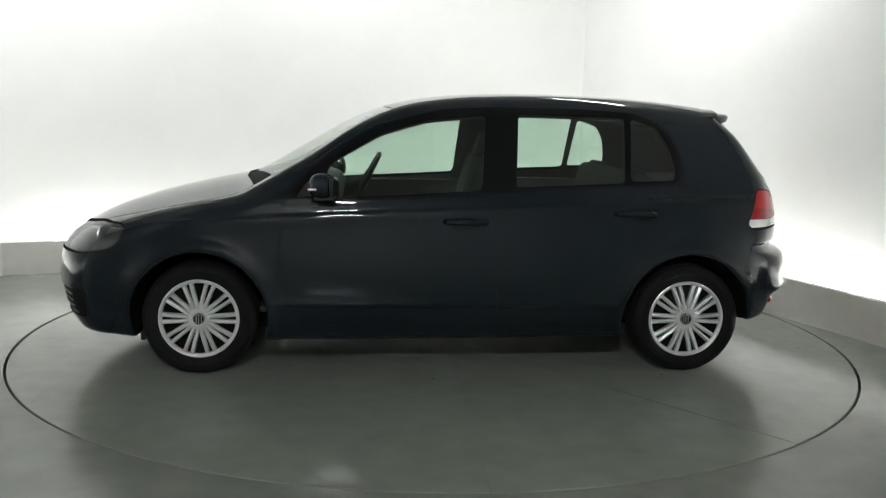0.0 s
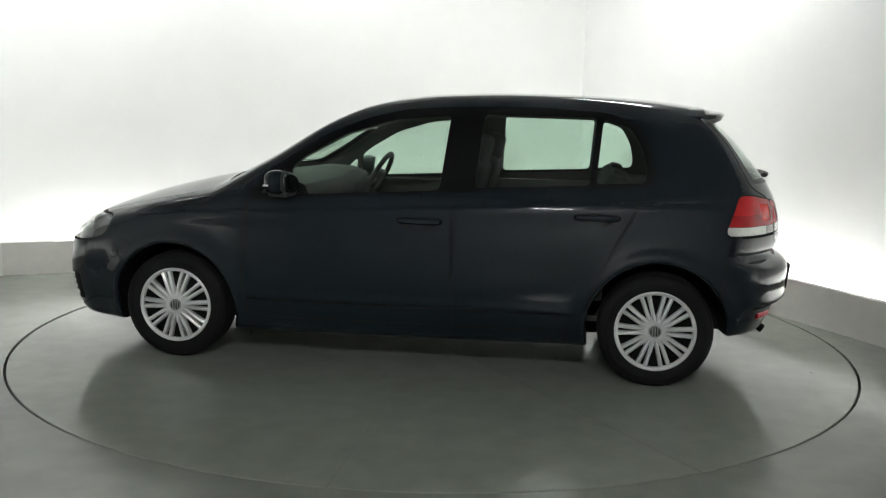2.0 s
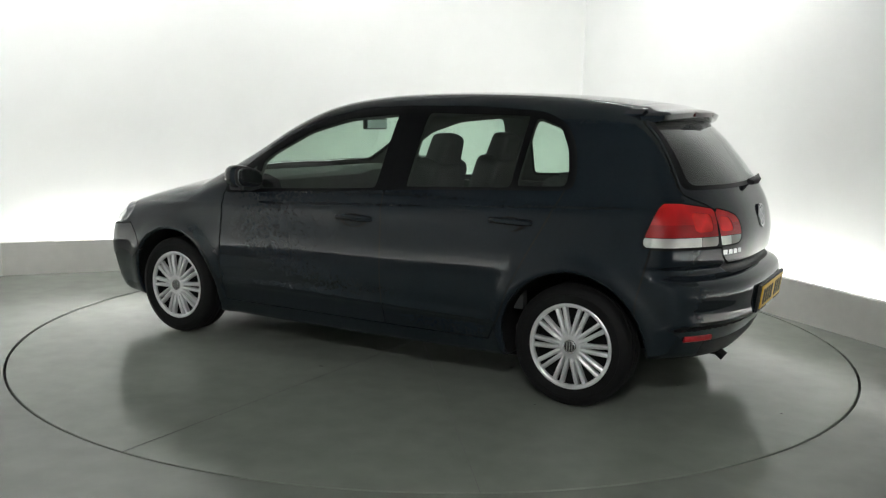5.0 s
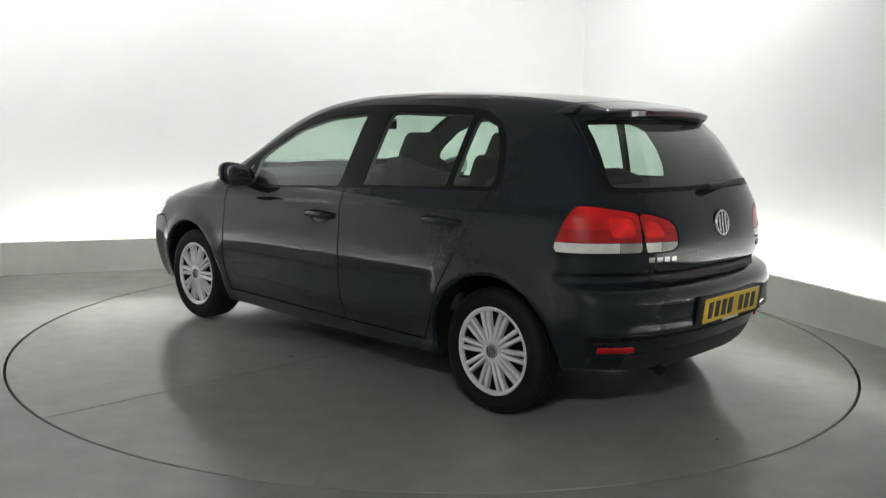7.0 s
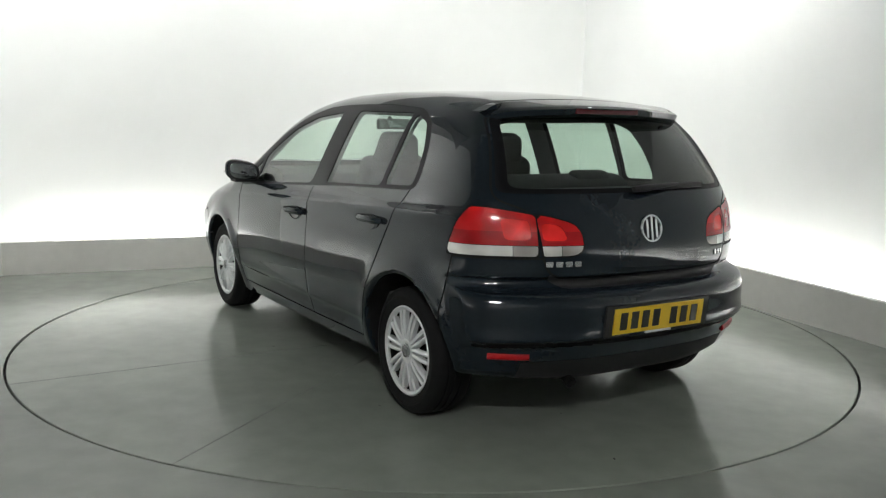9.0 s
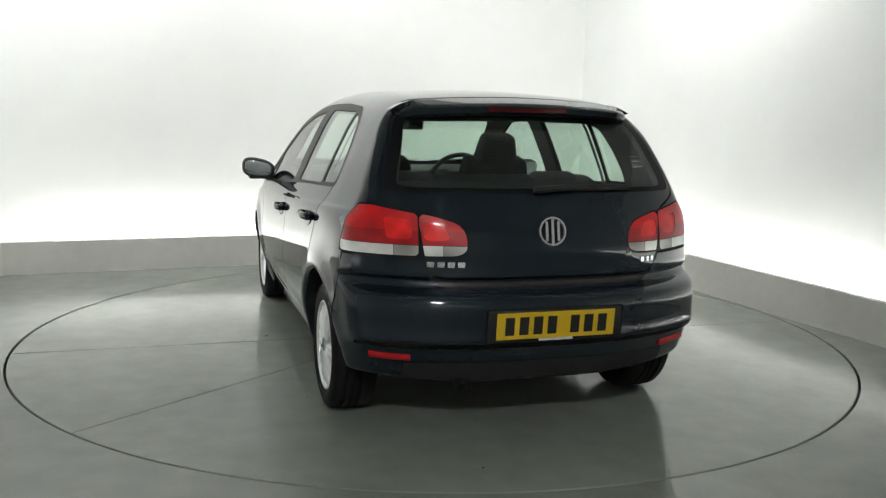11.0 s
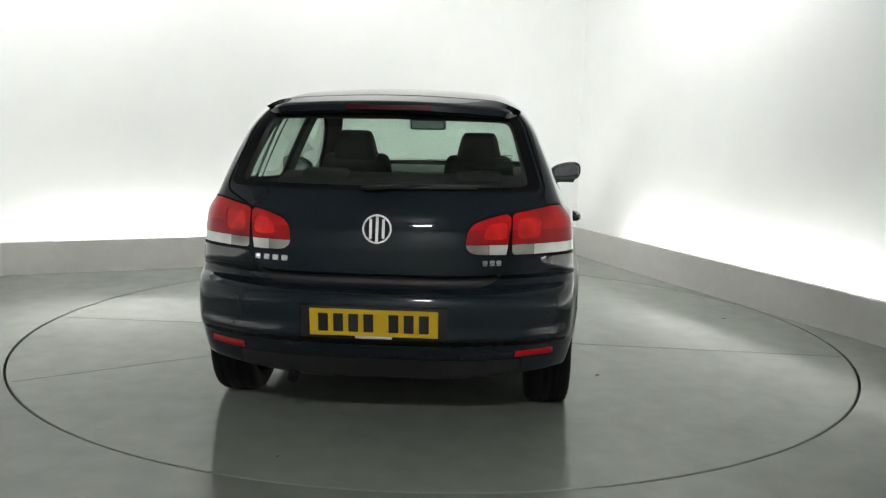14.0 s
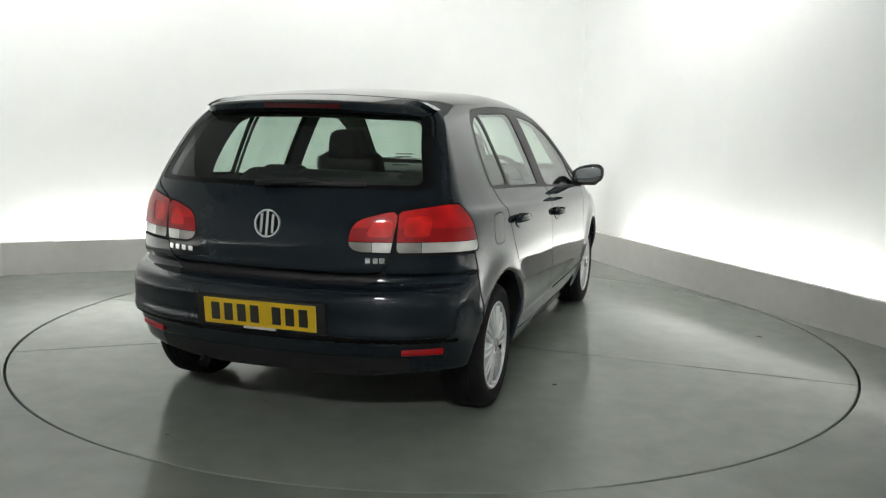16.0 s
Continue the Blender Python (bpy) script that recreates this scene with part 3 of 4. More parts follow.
# outlines in the rear view (|y|, z)
TAILGATE = rounded([(-0.5, 0.700), (0.470, 0.702), (0.515, 0.735), (0.532, 0.80), (0.553, 0.965), (0.676, 1.020), (0.680, 1.06), (0.586, 1.335), (0.52, 1.395), (-0.5, 1.41)], 0.03)
REAR_GLASS = rounded([(-0.5, 1.044), (0.640, 1.044), (0.664, 1.060), (0.572, 1.335), (0.54, 1.362), (-0.5, 1.382)], 0.035)
REAR_CLEAR = rounded([(-0.5, 1.062), (0.618, 1.064), (0.535, 1.336), (0.50, 1.350), (-0.5, 1.366)], 0.04)
INNER_LAMP = rounded([(0.356, 0.818), (0.362, 0.888), (0.392, 0.926), (0.47, 0.950), (0.546, 0.966), (0.546, 0.790), (0.392, 0.793)], 0.03)

OUTER_CHAMBER = rounded([(0.572, 0.858), (0.668, 0.858), (0.676, 0.948), (0.572, 0.938)], 0.02)
INNER_CHAMBER = rounded([(0.425, 0.856), (0.530, 0.856), (0.530, 0.930), (0.450, 0.918)], 0.02)
OUTER_STRIP = rounded([(0.640, 0.70), (0.640, 0.90), (0.95, 0.90), (0.95, 0.70)], 0.01)
INNER_STRIP = rounded([(0.455, 0.70), (0.455, 0.90), (0.542, 0.90), (0.542, 0.70)], 0.01)


def outer_lamp(v):
    x, ay, z = v[:, 0], np.abs(v[:, 1]), v[:, 2]
    top = 0.962 + 0.028 * np.clip((ay - 0.55) / 0.16, 0, 1)
    front = x + 1.602 + 0.34 * (z - 0.80) + 0.35 * np.clip(0.825 - z, 0, 1)
    edge = 0.545 - ay + 0.10 * (0.965 - z) * 0.1
    return np.maximum.reduce([smax(z - top, front, 0.022), 0.790 - z, edge])


def build_body(car):
    verts, quads = skin()
    rest = Sheet(verts, [tuple(q) for q in quads.tolist()])
    parts = {}

    def well(m):
        hit = np.zeros(len(m), bool)
        for s in (1, -1):
            r = np.hypot(m[:, 0] - s * WHEEL_X, m[:, 2] - WHEEL_Z)
            hit |= (r < ARCH[s] + 0.004) & (side_of(m[:, 0], np.abs(m[:, 1]), m[:, 2]) < -0.018)
        return hit
    wells, rest = rest.mask(well)
    under, rest = rest.mask(lambda m: (slope(m)[:, 2] < -0.8) & (m[:, 2] < 0.45))
    joined(wells, under).link("underbody", UNDERSIDE, car, "matt black underside and wheel wells")

    behind = lambda m: (m[:, 0] < -1.35)
    side = lambda m: (np.abs(m[:, 1]) > 0.42) & (m[:, 2] > 0.85) & (np.abs(m[:, 0]) < 1.4)
    whole = rest
    for test, field in ([(side, outline(q, 0, 2)) for q in (FRONT_PANE, CORNER_PANE, REAR_PANE, QUARTER_PANE)]
                        + [(lambda m: (m[:, 0] > 0.2) & (m[:, 0] < 1.2) & (m[:, 2] > 0.9), outline(WINDSCREEN, 0, 1)), (behind, outline(REAR_CLEAR, 1, 2)),
                           (lambda m: (m[:, 0] > 1.55) & (m[:, 2] > 0.55) & (np.abs(m[:, 1]) > 0.36), outline(HEADLIGHT, 0, 2))]):
        near, other = whole.mask(test)
        whole = joined(other, near.keep(lambda v: -field(v)))

    def zone(test, field, gap=0.0):
        """Cuts a panel out of what is left, only within the zone."""
        nonlocal rest
        near, other = rest.mask(test)
        inn, out = near.split(field, gap)
        rest = joined(other, out)
        return inn
    # greenhouse sides
    side = lambda m: (np.abs(m[:, 1]) > 0.42) & (m[:, 2] > 0.85) & (np.abs(m[:, 0]) < 1.4)
    frame_ = zone(side, outline(OPENING, 0, 2), 0.0)
    panes = {}
    for key, poly in (("front", FRONT_PANE), ("corner", CORNER_PANE), ("rear", REAR_PANE), ("quarter", QUARTER_PANE)):
        panes[key], frame_ = frame_.split(outline(poly, 0, 2))
    screen = zone(lambda m: (m[:, 0] > 0.2) & (m[:, 0] < 1.2) & (m[:, 2] > 0.9), outline(WINDSCREEN, 0, 1), 0.001)
    cowl = zone(lambda m: (m[:, 0] > 0.85) & (m[:, 0] < 1.2) & (m[:, 2] > 0.9), outline(COWL, 0, 1), 0.001)
    lamp_f = zone(lambda m: (m[:, 0] > 1.55) & (m[:, 2] > 0.55) & (np.abs(m[:, 1]) > 0.36), outline(HEADLIGHT, 0, 2), GAP)
    bonnet = zone(lambda m: (m[:, 0] > 0.9) & (m[:, 2] > 0.62), outline(BONNET, 0, 1), GAP)
    bumper_f = zone(lambda m: m[:, 0] > 1.4, outline(FRONT_BUMPER, 0, 2), GAP)
    intake, bumper_f = bumper_f.split(outline(INTAKE, 0, 2), 0.001)
    doors_f = zone(lambda m: (np.abs(m[:, 1]) > 0.5) & (np.abs(m[:, 0]) < 1.3), outline(FRONT_DOOR, 0, 2), GAP)
    doors_r = zone(lambda m: (np.abs(m[:, 1]) > 0.5) & (np.abs(m[:, 0]) < 1.3), outline(REAR_DOOR, 0, 2), GAP)
    behind = lambda m: (m[:, 0] < -1.35)
    lamp_out = zone(behind, outer_lamp, 0.003)
    gate = zone(behind, lambda v: np.maximum(outline(TAILGATE, 1, 2)(v), v[:, 0] + 1.35), 0.0042)
    lamp_in, gate = gate.split(outline(INNER_LAMP, 1, 2), 0.003)
    glass_r, gate = gate.split(outline(REAR_GLASS, 1, 2), 0.001)
    glass_r, frit_r = glass_r.split(outline(REAR_CLEAR, 1, 2))
    bumper_r = zone(lambda m: (m[:, 0] < -1.4) & (m[:, 2] < 0.85), lambda v: np.maximum(v[:, 0] + 1.60 + 0.2 * np.clip(v[:, 2] - 0.55, 0, 1), v[:, 2] - 0.784), GAP)
    valance, bumper_r = bumper_r.split(lambda v: np.maximum(v[:, 2] - 0.350, np.abs(v[:, 1]) - 0.60), 0.001)
    # the undercut below the tailgate lip, its shade put in as a black strip
    slit, bumper_r = bumper_r.split(outline(rounded([(-0.5, 0.655), (0.44, 0.657), (0.50, 0.690), (0.51, 0.72), (-0.5, 0.72)], 0.03), 1, 2))
    flap = zone(lambda m: (m[:, 1] < -0.5) & (m[:, 0] < -1.2) & (m[:, 2] > 0.7), outline(FUEL_FLAP, 0, 2), 0.0016)

    rest.link("body_shell", PAINT, car, "dark navy metallic painted body shell")
    bonnet.link("bonnet", PAINT, car)
    cowl.link("cowl_grille", BLACK_PLASTIC, car, "black plastic cowl under the windscreen", sink=0.012)
    screen.link("windscreen", GLASS, car, "green-tinted windscreen", sink=0.002)
    bf = bumper_f.link("front_bumper", PAINT, car)
    intake.link("intake_grille", BLACK_PLASTIC, bf, "black lower grille", sink=0.02)
    for k in range(4):
        z = 0.30 + 0.032 * k
        pts = []
        for y in np.linspace(-0.72, 0.72, 19):
            pts.append((float(nose_line(z)) - 0.42 * abs(y) ** 2.6 - 0.012, float(y), z))
        part("grille_bar", sweep(pts, 0.007, 6), BLACK_PLASTIC, bf)
    flap.link("fuel_flap", PAINT, car, "flush round-cornered fuel flap")
    lefts = lambda m: m[:, 1] > 0
    for name, sheet, glasses in (("front_door", doors_f, ("front", "corner")), ("rear_door", doors_r, ("rear", "quarter"))):
        for door, k in zip(sheet.mask(lefts), (0, 1)):
            d = door.link(name, PAINT, car)
            parts[name, k] = d
            for g in glasses:
                panes[g].mask(lefts)[k].link("window_pane", GLASS, d, "green-tinted side glass", sink=0.006)
    for w, k in zip(frame_.mask(lefts), (0, 1)):
        w.link("window_surround", BLACK_TRIM, car, "gloss black window frame and pillars", sink=0.002)
    g = gate.link("tailgate", PAINT, car)
    glass_r.link("rear_window", DARK_GLASS, g, "tinted rear window", sink=0.003)
    frit_r.link("window_border", BLACK_TRIM, g, "black border of the rear glass", sink=0.003)
    br = bumper_r.link("rear_bumper", PAINT, car)
    slit.link("gate_recess_shade", BLACK_PLASTIC, br, "recess under the tailgate with its shade coloured black")
    valance.link("valance", BLACK_PLASTIC, br, "black plastic lower valance")
    for lamp, k in zip(lamp_f.mask(lefts), (0, 1)):
        h = lamp.link("headlight", CLEAR_COVER, car, "clear headlight with bright reflector")
        lamp.link("reflector", REFLECTOR, h, "silver reflector bowl", sink=0.025)
        part("bulb_housing", lathe([(0.0, 0.0), (0.030, 0.004), (0.052, 0.018), (0.058, 0.035), (0.062, 0.03)], 28, "X"), CHROME, h, m=pose(1.80, (0.70, -0.70)[k], 0.705, 0, 0, (-28, 28)[k]) @ pose(0, 0, 0, 0, 0, 180))
    for name, sheet, parent in (("tail_lamp", lamp_out, car), ("inner_tail_lamp", lamp_in, g)):
        for lamp, k in zip(sheet.mask(lefts), (0, 1)):
            clear, red = lamp.split(lambda v: v[:, 2] - 0.836, 0.0012)
            outer = parent is car
            chamber, red = red.split(outline(OUTER_CHAMBER if outer else INNER_CHAMBER, 1, 2))
            lower, red = red.split(lambda v: v[:, 2] - 0.893)
            r = red.link(name, RED_LENS, parent, "red tail lamp lens with a clear strip")
            under = r if outer else parent
            lower.link("lower_lens", DEEP_RED, under, "deep red lower lens", sink=0.0005)
            chamber.link("lamp_chamber", BRIGHT_RED, under, "bright red bulb chamber", sink=0.003)
            bright, grey = clear.split(outline(OUTER_STRIP if outer else INNER_STRIP, 1, 2), 0.001)
            bright.link("clear_strip", CLEAR_LENS, under, "clear lower lens strip", sink=0.001)
            grey.link("smoked_strip", GREY_LENS, under, "smoked end of the lower lens strip", sink=0.001)
    # a black sheet added under the panels stands in for the shade in their gaps
    whole.link("gap_darkening_sheet", UNDERSIDE, car, "added black sheet that darkens the panel gaps", sink=0.009)
    whole.link("cabin_lining", LINING, car, "grey cabin lining", sink=0.032, flip=True)
    parts["tailgate"], parts["rear_bumper"] = g, br
    return parts


def on_skin(x, z, side=1):
    """The place on the car's side at x and z."""
    y = 0.85
    for _ in range(8):
        y -= float(body(np.array([[x, y, z]]))[0])
    return Vector((x, y * side, z))


def on_tail(y, z):
    x = -1.9
    for _ in range(12):
        x += float(body(np.array([[x, y, z]]))[0])
    return Vector((x, y, z))


# ---------------- the car's fitted parts ----------------
SPOKES = {}


def spoke_mesh(s, r):
    """One flat spoke of a pair, wider at the rim; the wheels share it."""
    if s not in SPOKES:
        b = bmesh.new()
        cols = []
        for t, inner, outer in ((0.0, 0.0006, 0.0162), (0.16, 0.0010, 0.0225), (0.30, 0.0022, 0.0245), (0.5, 0.0040, 0.0262), (0.75, 0.0062, 0.0285), (1.0, 0.0080, 0.0318)):
            rad = 0.050 + t * (r - 0.062)
            h = -0.016 + 0.010 * math.sin(math.pi * (0.25 + 0.7 * t))
            mid = (inner + outer) / 2
            cols.append([b.verts.new((rad, y, s * z)) for y, z in ((h - 0.022, inner), (h - 0.002, inner + 0.0015), (h + 0.003, mid), (h - 0.003, outer - 0.002), (h - 0.024, outer))])
        for c, d in zip(cols, cols[1:]):
            for i in range(4):
                b.faces.new((c[i], c[i + 1], d[i + 1], d[i]))
        bmesh.ops.recalc_face_normals(b, faces=b.faces)
        me = bpy.data.meshes.new("spoke")
        b.to_mesh(me)
        b.free()
        me.materials.append(SILVER)
        SPOKES[s] = me
    return SPOKES[s]


def build_wheel(car, x, side):
    y = 0.842 if x > 0 else 0.834
    w = child(new("wheel"), car)
    w.matrix_basis = pose(x, y * side, WHEEL_Z, 0, 0, 0 if side > 0 else 180)
    R, r = 0.292, 0.203
    tyre = [(r, -0.185), (r + 0.03, -0.200), (R - 0.035, -0.203), (R - 0.012, -0.190), (R, -0.165), (R, -0.13), (R - 0.007, -0.128), (R - 0.007, -0.122), (R, -0.12), (R, -0.095), (R - 0.007, -0.093), (R - 0.007, -0.087), (R, -0.085), (R, -0.06), (R - 0.007, -0.058), (R - 0.007, -0.052), (R, -0.05),
            (R - 0.003, -0.022), (R - 0.014, -0.006), (R - 0.035, 0.002), (r + 0.045, 0.004), (r + 0.043, 0.001), (r + 0.018, -0.001), (r + 0.004, -0.006), (r, -0.02)]
    part("tyre", lathe(tyre, 72), RUBBER, w, "black rubber tyre")
    part("rim", lathe([(r + 0.001, -0.19), (r + 0.001, -0.02), (r - 0.012, -0.026), (r - 0.02, -0.034), (r - 0.02, -0.055), (0.05, -0.055), (0.05, -0.19)], 48), UNDERSIDE, w, "dark steel rim")
    bm = lathe([(r - 0.018, -0.022), (r - 0.016, -0.011), (r - 0.009, -0.005), (r - 0.003, -0.003), (r + 0.003, -0.006), (r + 0.004, -0.014)], 72)
    cover = part("wheel_cover", bm, SILVER, w, "silver wheel cover with ten pairs of spokes")
    part("hub_ring", lathe([(0.030, -0.012), (0.034, -0.007), (0.044, -0.006), (0.054, -0.008), (0.066, -0.012), (0.077, -0.017), (0.081, -0.032)], 40), SILVER, w)
    for k in range(20):
        spoke = child(new("spoke", spoke_mesh(1 if k % 2 else -1, r)), w)
        spoke.rotation_euler = (0, 2 * math.pi * (k // 2) / 10, 0)
    cap = part("hub_cap", lathe([(0.0, -0.007), (0.020, -0.008), (0.030, -0.013)], 32), BLACK_TRIM, w, "round dark hub cap with a chrome emblem")
    part("emblem", emblem(0.031), CHROME, w, "chrome emblem", m=pose(0, -0.005, 0, 90, 0, 0))
    return w


def emblem(r):
    """A plain chrome ring with slanting bars, in the plane of x and y."""
    bm = lathe([(r * 0.80, -0.003), (r * 0.85, 0.003), (r * 0.96, 0.003), (r, -0.003)], 40, "Z", close=True)
    for x, long in ((-0.42, 1.3), (0.0, 1.7), (0.42, 1.3)):
        bm = merged(bm, box(r * 0.2, r * long, 0.005, (x * r, 0, 0), 0.0008, 1))
    return bm


def build_handle(door, x, z, side, label="body-coloured door handle over a dark recess"):
    p = on_skin(x, z, side)
    dish = lathe([(0.0, -0.004), (0.5, -0.002), (0.85, 0.001), (1.0, 0.0025)], 28, "Y")
    dish.transform(Matrix.Diagonal((0.085, 1, 0.036, 1)))
    part("handle_recess", dish, BLACK_TRIM, door, "dark recess behind the handle", m=pose(p.x + 0.005, p.y + 0.001 * side, p.z - 0.012, 0, 0, 0 if side > 0 else 180))
    pts = [(-0.108, 0.002, 0), (-0.098, 0.018, 0.001), (-0.06, 0.030, 0.002), (0.0, 0.034, 0.003), (0.06, 0.031, 0.003), (0.098, 0.020, 0.002), (0.108, 0.002, 0.001)]
    bm = sweep(pts, [0.012, 0.0145, 0.015, 0.0145, 0.014, 0.0135, 0.011], 12, flat=1.15)
    part("door_handle", bm, PAINT, door, label, m=pose(p.x, p.y, p.z, 0, 0, 0 if side > 0 else 180))


def build_mirror(car, side):
    base = child(new("wing_mirror"), car)
    base["label"] = "navy wing mirror with a clear indicator strip"
    # a rounded shell that is blunt behind, where the glass sits
    bm = bmesh.new()
    bmesh.ops.create_uvsphere(bm, u_segments=36, v_segments=20, radius=1)
    for v in bm.verts:
        x, y, z = v.co
        n = 2.7
        k = (abs(x) ** n + abs(y) ** n + abs(z) ** n) ** (-1 / n)
        x, y, z = x * k, y * k, z * k
        x = 0.080 * x if x > 0 else 0.045 * x
        v.co = (x, 0.104 * y, 0.064 * z * (1 + 0.12 * y * side) + 0.012 * y * side)
    shell = part("mirror_shell", bm, PAINT, base, "navy mirror housing", m=pose(0.640, 0.930 * side, 0.990, 0, 0, -8 * side))
    for name, size, back, material, label in (("mirror_bezel", (0.010, 0.096, 0.057), 0.600, BLACK_PLASTIC, "black bezel round the glass"), ("mirror_glass", (0.004, 0.086, 0.048), 0.590, MIRROR, "silvered mirror glass")):
        bm = bmesh.new()
        bmesh.ops.create_uvsphere(bm, u_segments=36, v_segments=14, radius=1)
        for v in bm.verts:
            k = (abs(v.co.x) ** 3.2 + abs(v.co.y) ** 3.2 + abs(v.co.z) ** 3.2) ** (-1 / 3.2)
            v.co = (v.co.x * k * size[0], v.co.y * k * size[1], v.co.z * k * size[2] * (1 + 0.12 * v.co.y * side) + 0.012 * v.co.y * side)
        part(name, bm, material, base, label, m=pose(back, 0.933 * side, 0.990, 0, 0, -8 * side))
    part("indicator_strip", sweep([(0.060, -0.06, 0), (0.080, 0.0, -0.002), (0.062, 0.07, 0.004), (0.03, 0.105, 0.008)], [0.008, 0.010, 0.010, 0.006], 8, flat=0.8), CLEAR_LENS, base, "clear indicator lens", m=pose(0.656, 0.930 * side, 0.975) @ Matrix.Diagonal((0.92, 0.93 * side, 1, 1)))
    part("mirror_foot", sweep([(0.66, 0.80 * side, 0.925), (0.66, 0.87 * side, 0.928), (0.655, 0.90 * side, 0.937)], [0.05, 0.036, 0.034], 12, flat=0.5), BLACK_PLASTIC, base, "black plastic mirror foot")
    part("lower_shell", box(0.10, 0.15, 0.03, (0.645, 0.915 * side, 0.936), 0.012, 3), BLACK_PLASTIC, base, "black lower housing")


def build_spoiler(car):
    """The lip over the rear window, with the high brake lamp in it."""
    bm = bmesh.new()
    rows = []
    for y in np.linspace(-0.572, 0.572, 41):
        e = max(0.0, (abs(y) - 0.47) / 0.10)
        back = -1.648 + 0.45 * abs(y) ** 3 + 0.09 * e * e
        zt = 1.409 - 0.08 * y * y - 0.022 * e * e
        x0 = -1.40
        z0 = float(top_line(x0)) - 0.10 * y * y - 0.012 - 0.03 * e * e
        ring = [(x0, z0 + 0.004), (-1.50, (z0 * 0.5 + zt * 0.5) + 0.013), (back + 0.06, zt + 0.004), (back + 0.015, zt - 0.001), (back, zt - 0.012), (back + 0.010, zt - 0.036), (back + 0.035, zt - 0.050), (back + 0.09, zt - 0.056), (-1.50, zt - 0.06), (x0, z0 - 0.05)]
        rows.append([bm.verts.new((x, float(y), z)) for x, z in ring])
    for a, b in zip(rows, rows[1:]):
        for i in range(len(a)):
            j = (i + 1) % len(a)
            bm.faces.new((a[i], a[j], b[j], b[i]))
    bm.faces.new(rows[0]), bm.faces.new(rows[-1][::-1])
    bmesh.ops.recalc_face_normals(bm, faces=bm.faces)
    sp = part("roof_spoiler", bm, PAINT, car, "navy roof spoiler over the rear window")
    part("brake_light", box(0.02, 0.37, 0.026, (-1.636, 0, 1.385), 0.005), BRAKE_LENS, sp, "dark red high brake light")


def build_plate(bumper):
    p = on_tail(0, 0.520)
    tilt = 6
    m = pose(p.x - 0.010, 0, 0.520, 0, -tilt, 0)
    part("plate_recess", box(0.012, 0.60, 0.138, (0.008, 0, 0.0), 0.012), BLACK_PLASTIC, bumper, "dark recess behind the plate", m=m)
    plate = part("number_plate", box(0.006, 0.522, 0.113, (0, 0, 0), 0.002, 1), YELLOW_PLATE, bumper, "yellow rear number plate with dark bars", m=m)
    y = 0.205
    for k in range(7):
        if k == 4:
            y -= 0.040
        part("plate_bar", box(0.003, 0.040, 0.076, (-0.0035, y, 0.0), 0.002, 1), PLATE_BLACK, bumper, "black bar", smooth=False, m=m)
        y -= 0.0615
    part("plate_lip", box(0.010, 0.15, 0.010, (-0.002, 0.0, -0.061), 0.003), SILVER, bumper, "pale dealer strip under the plate", m=m)


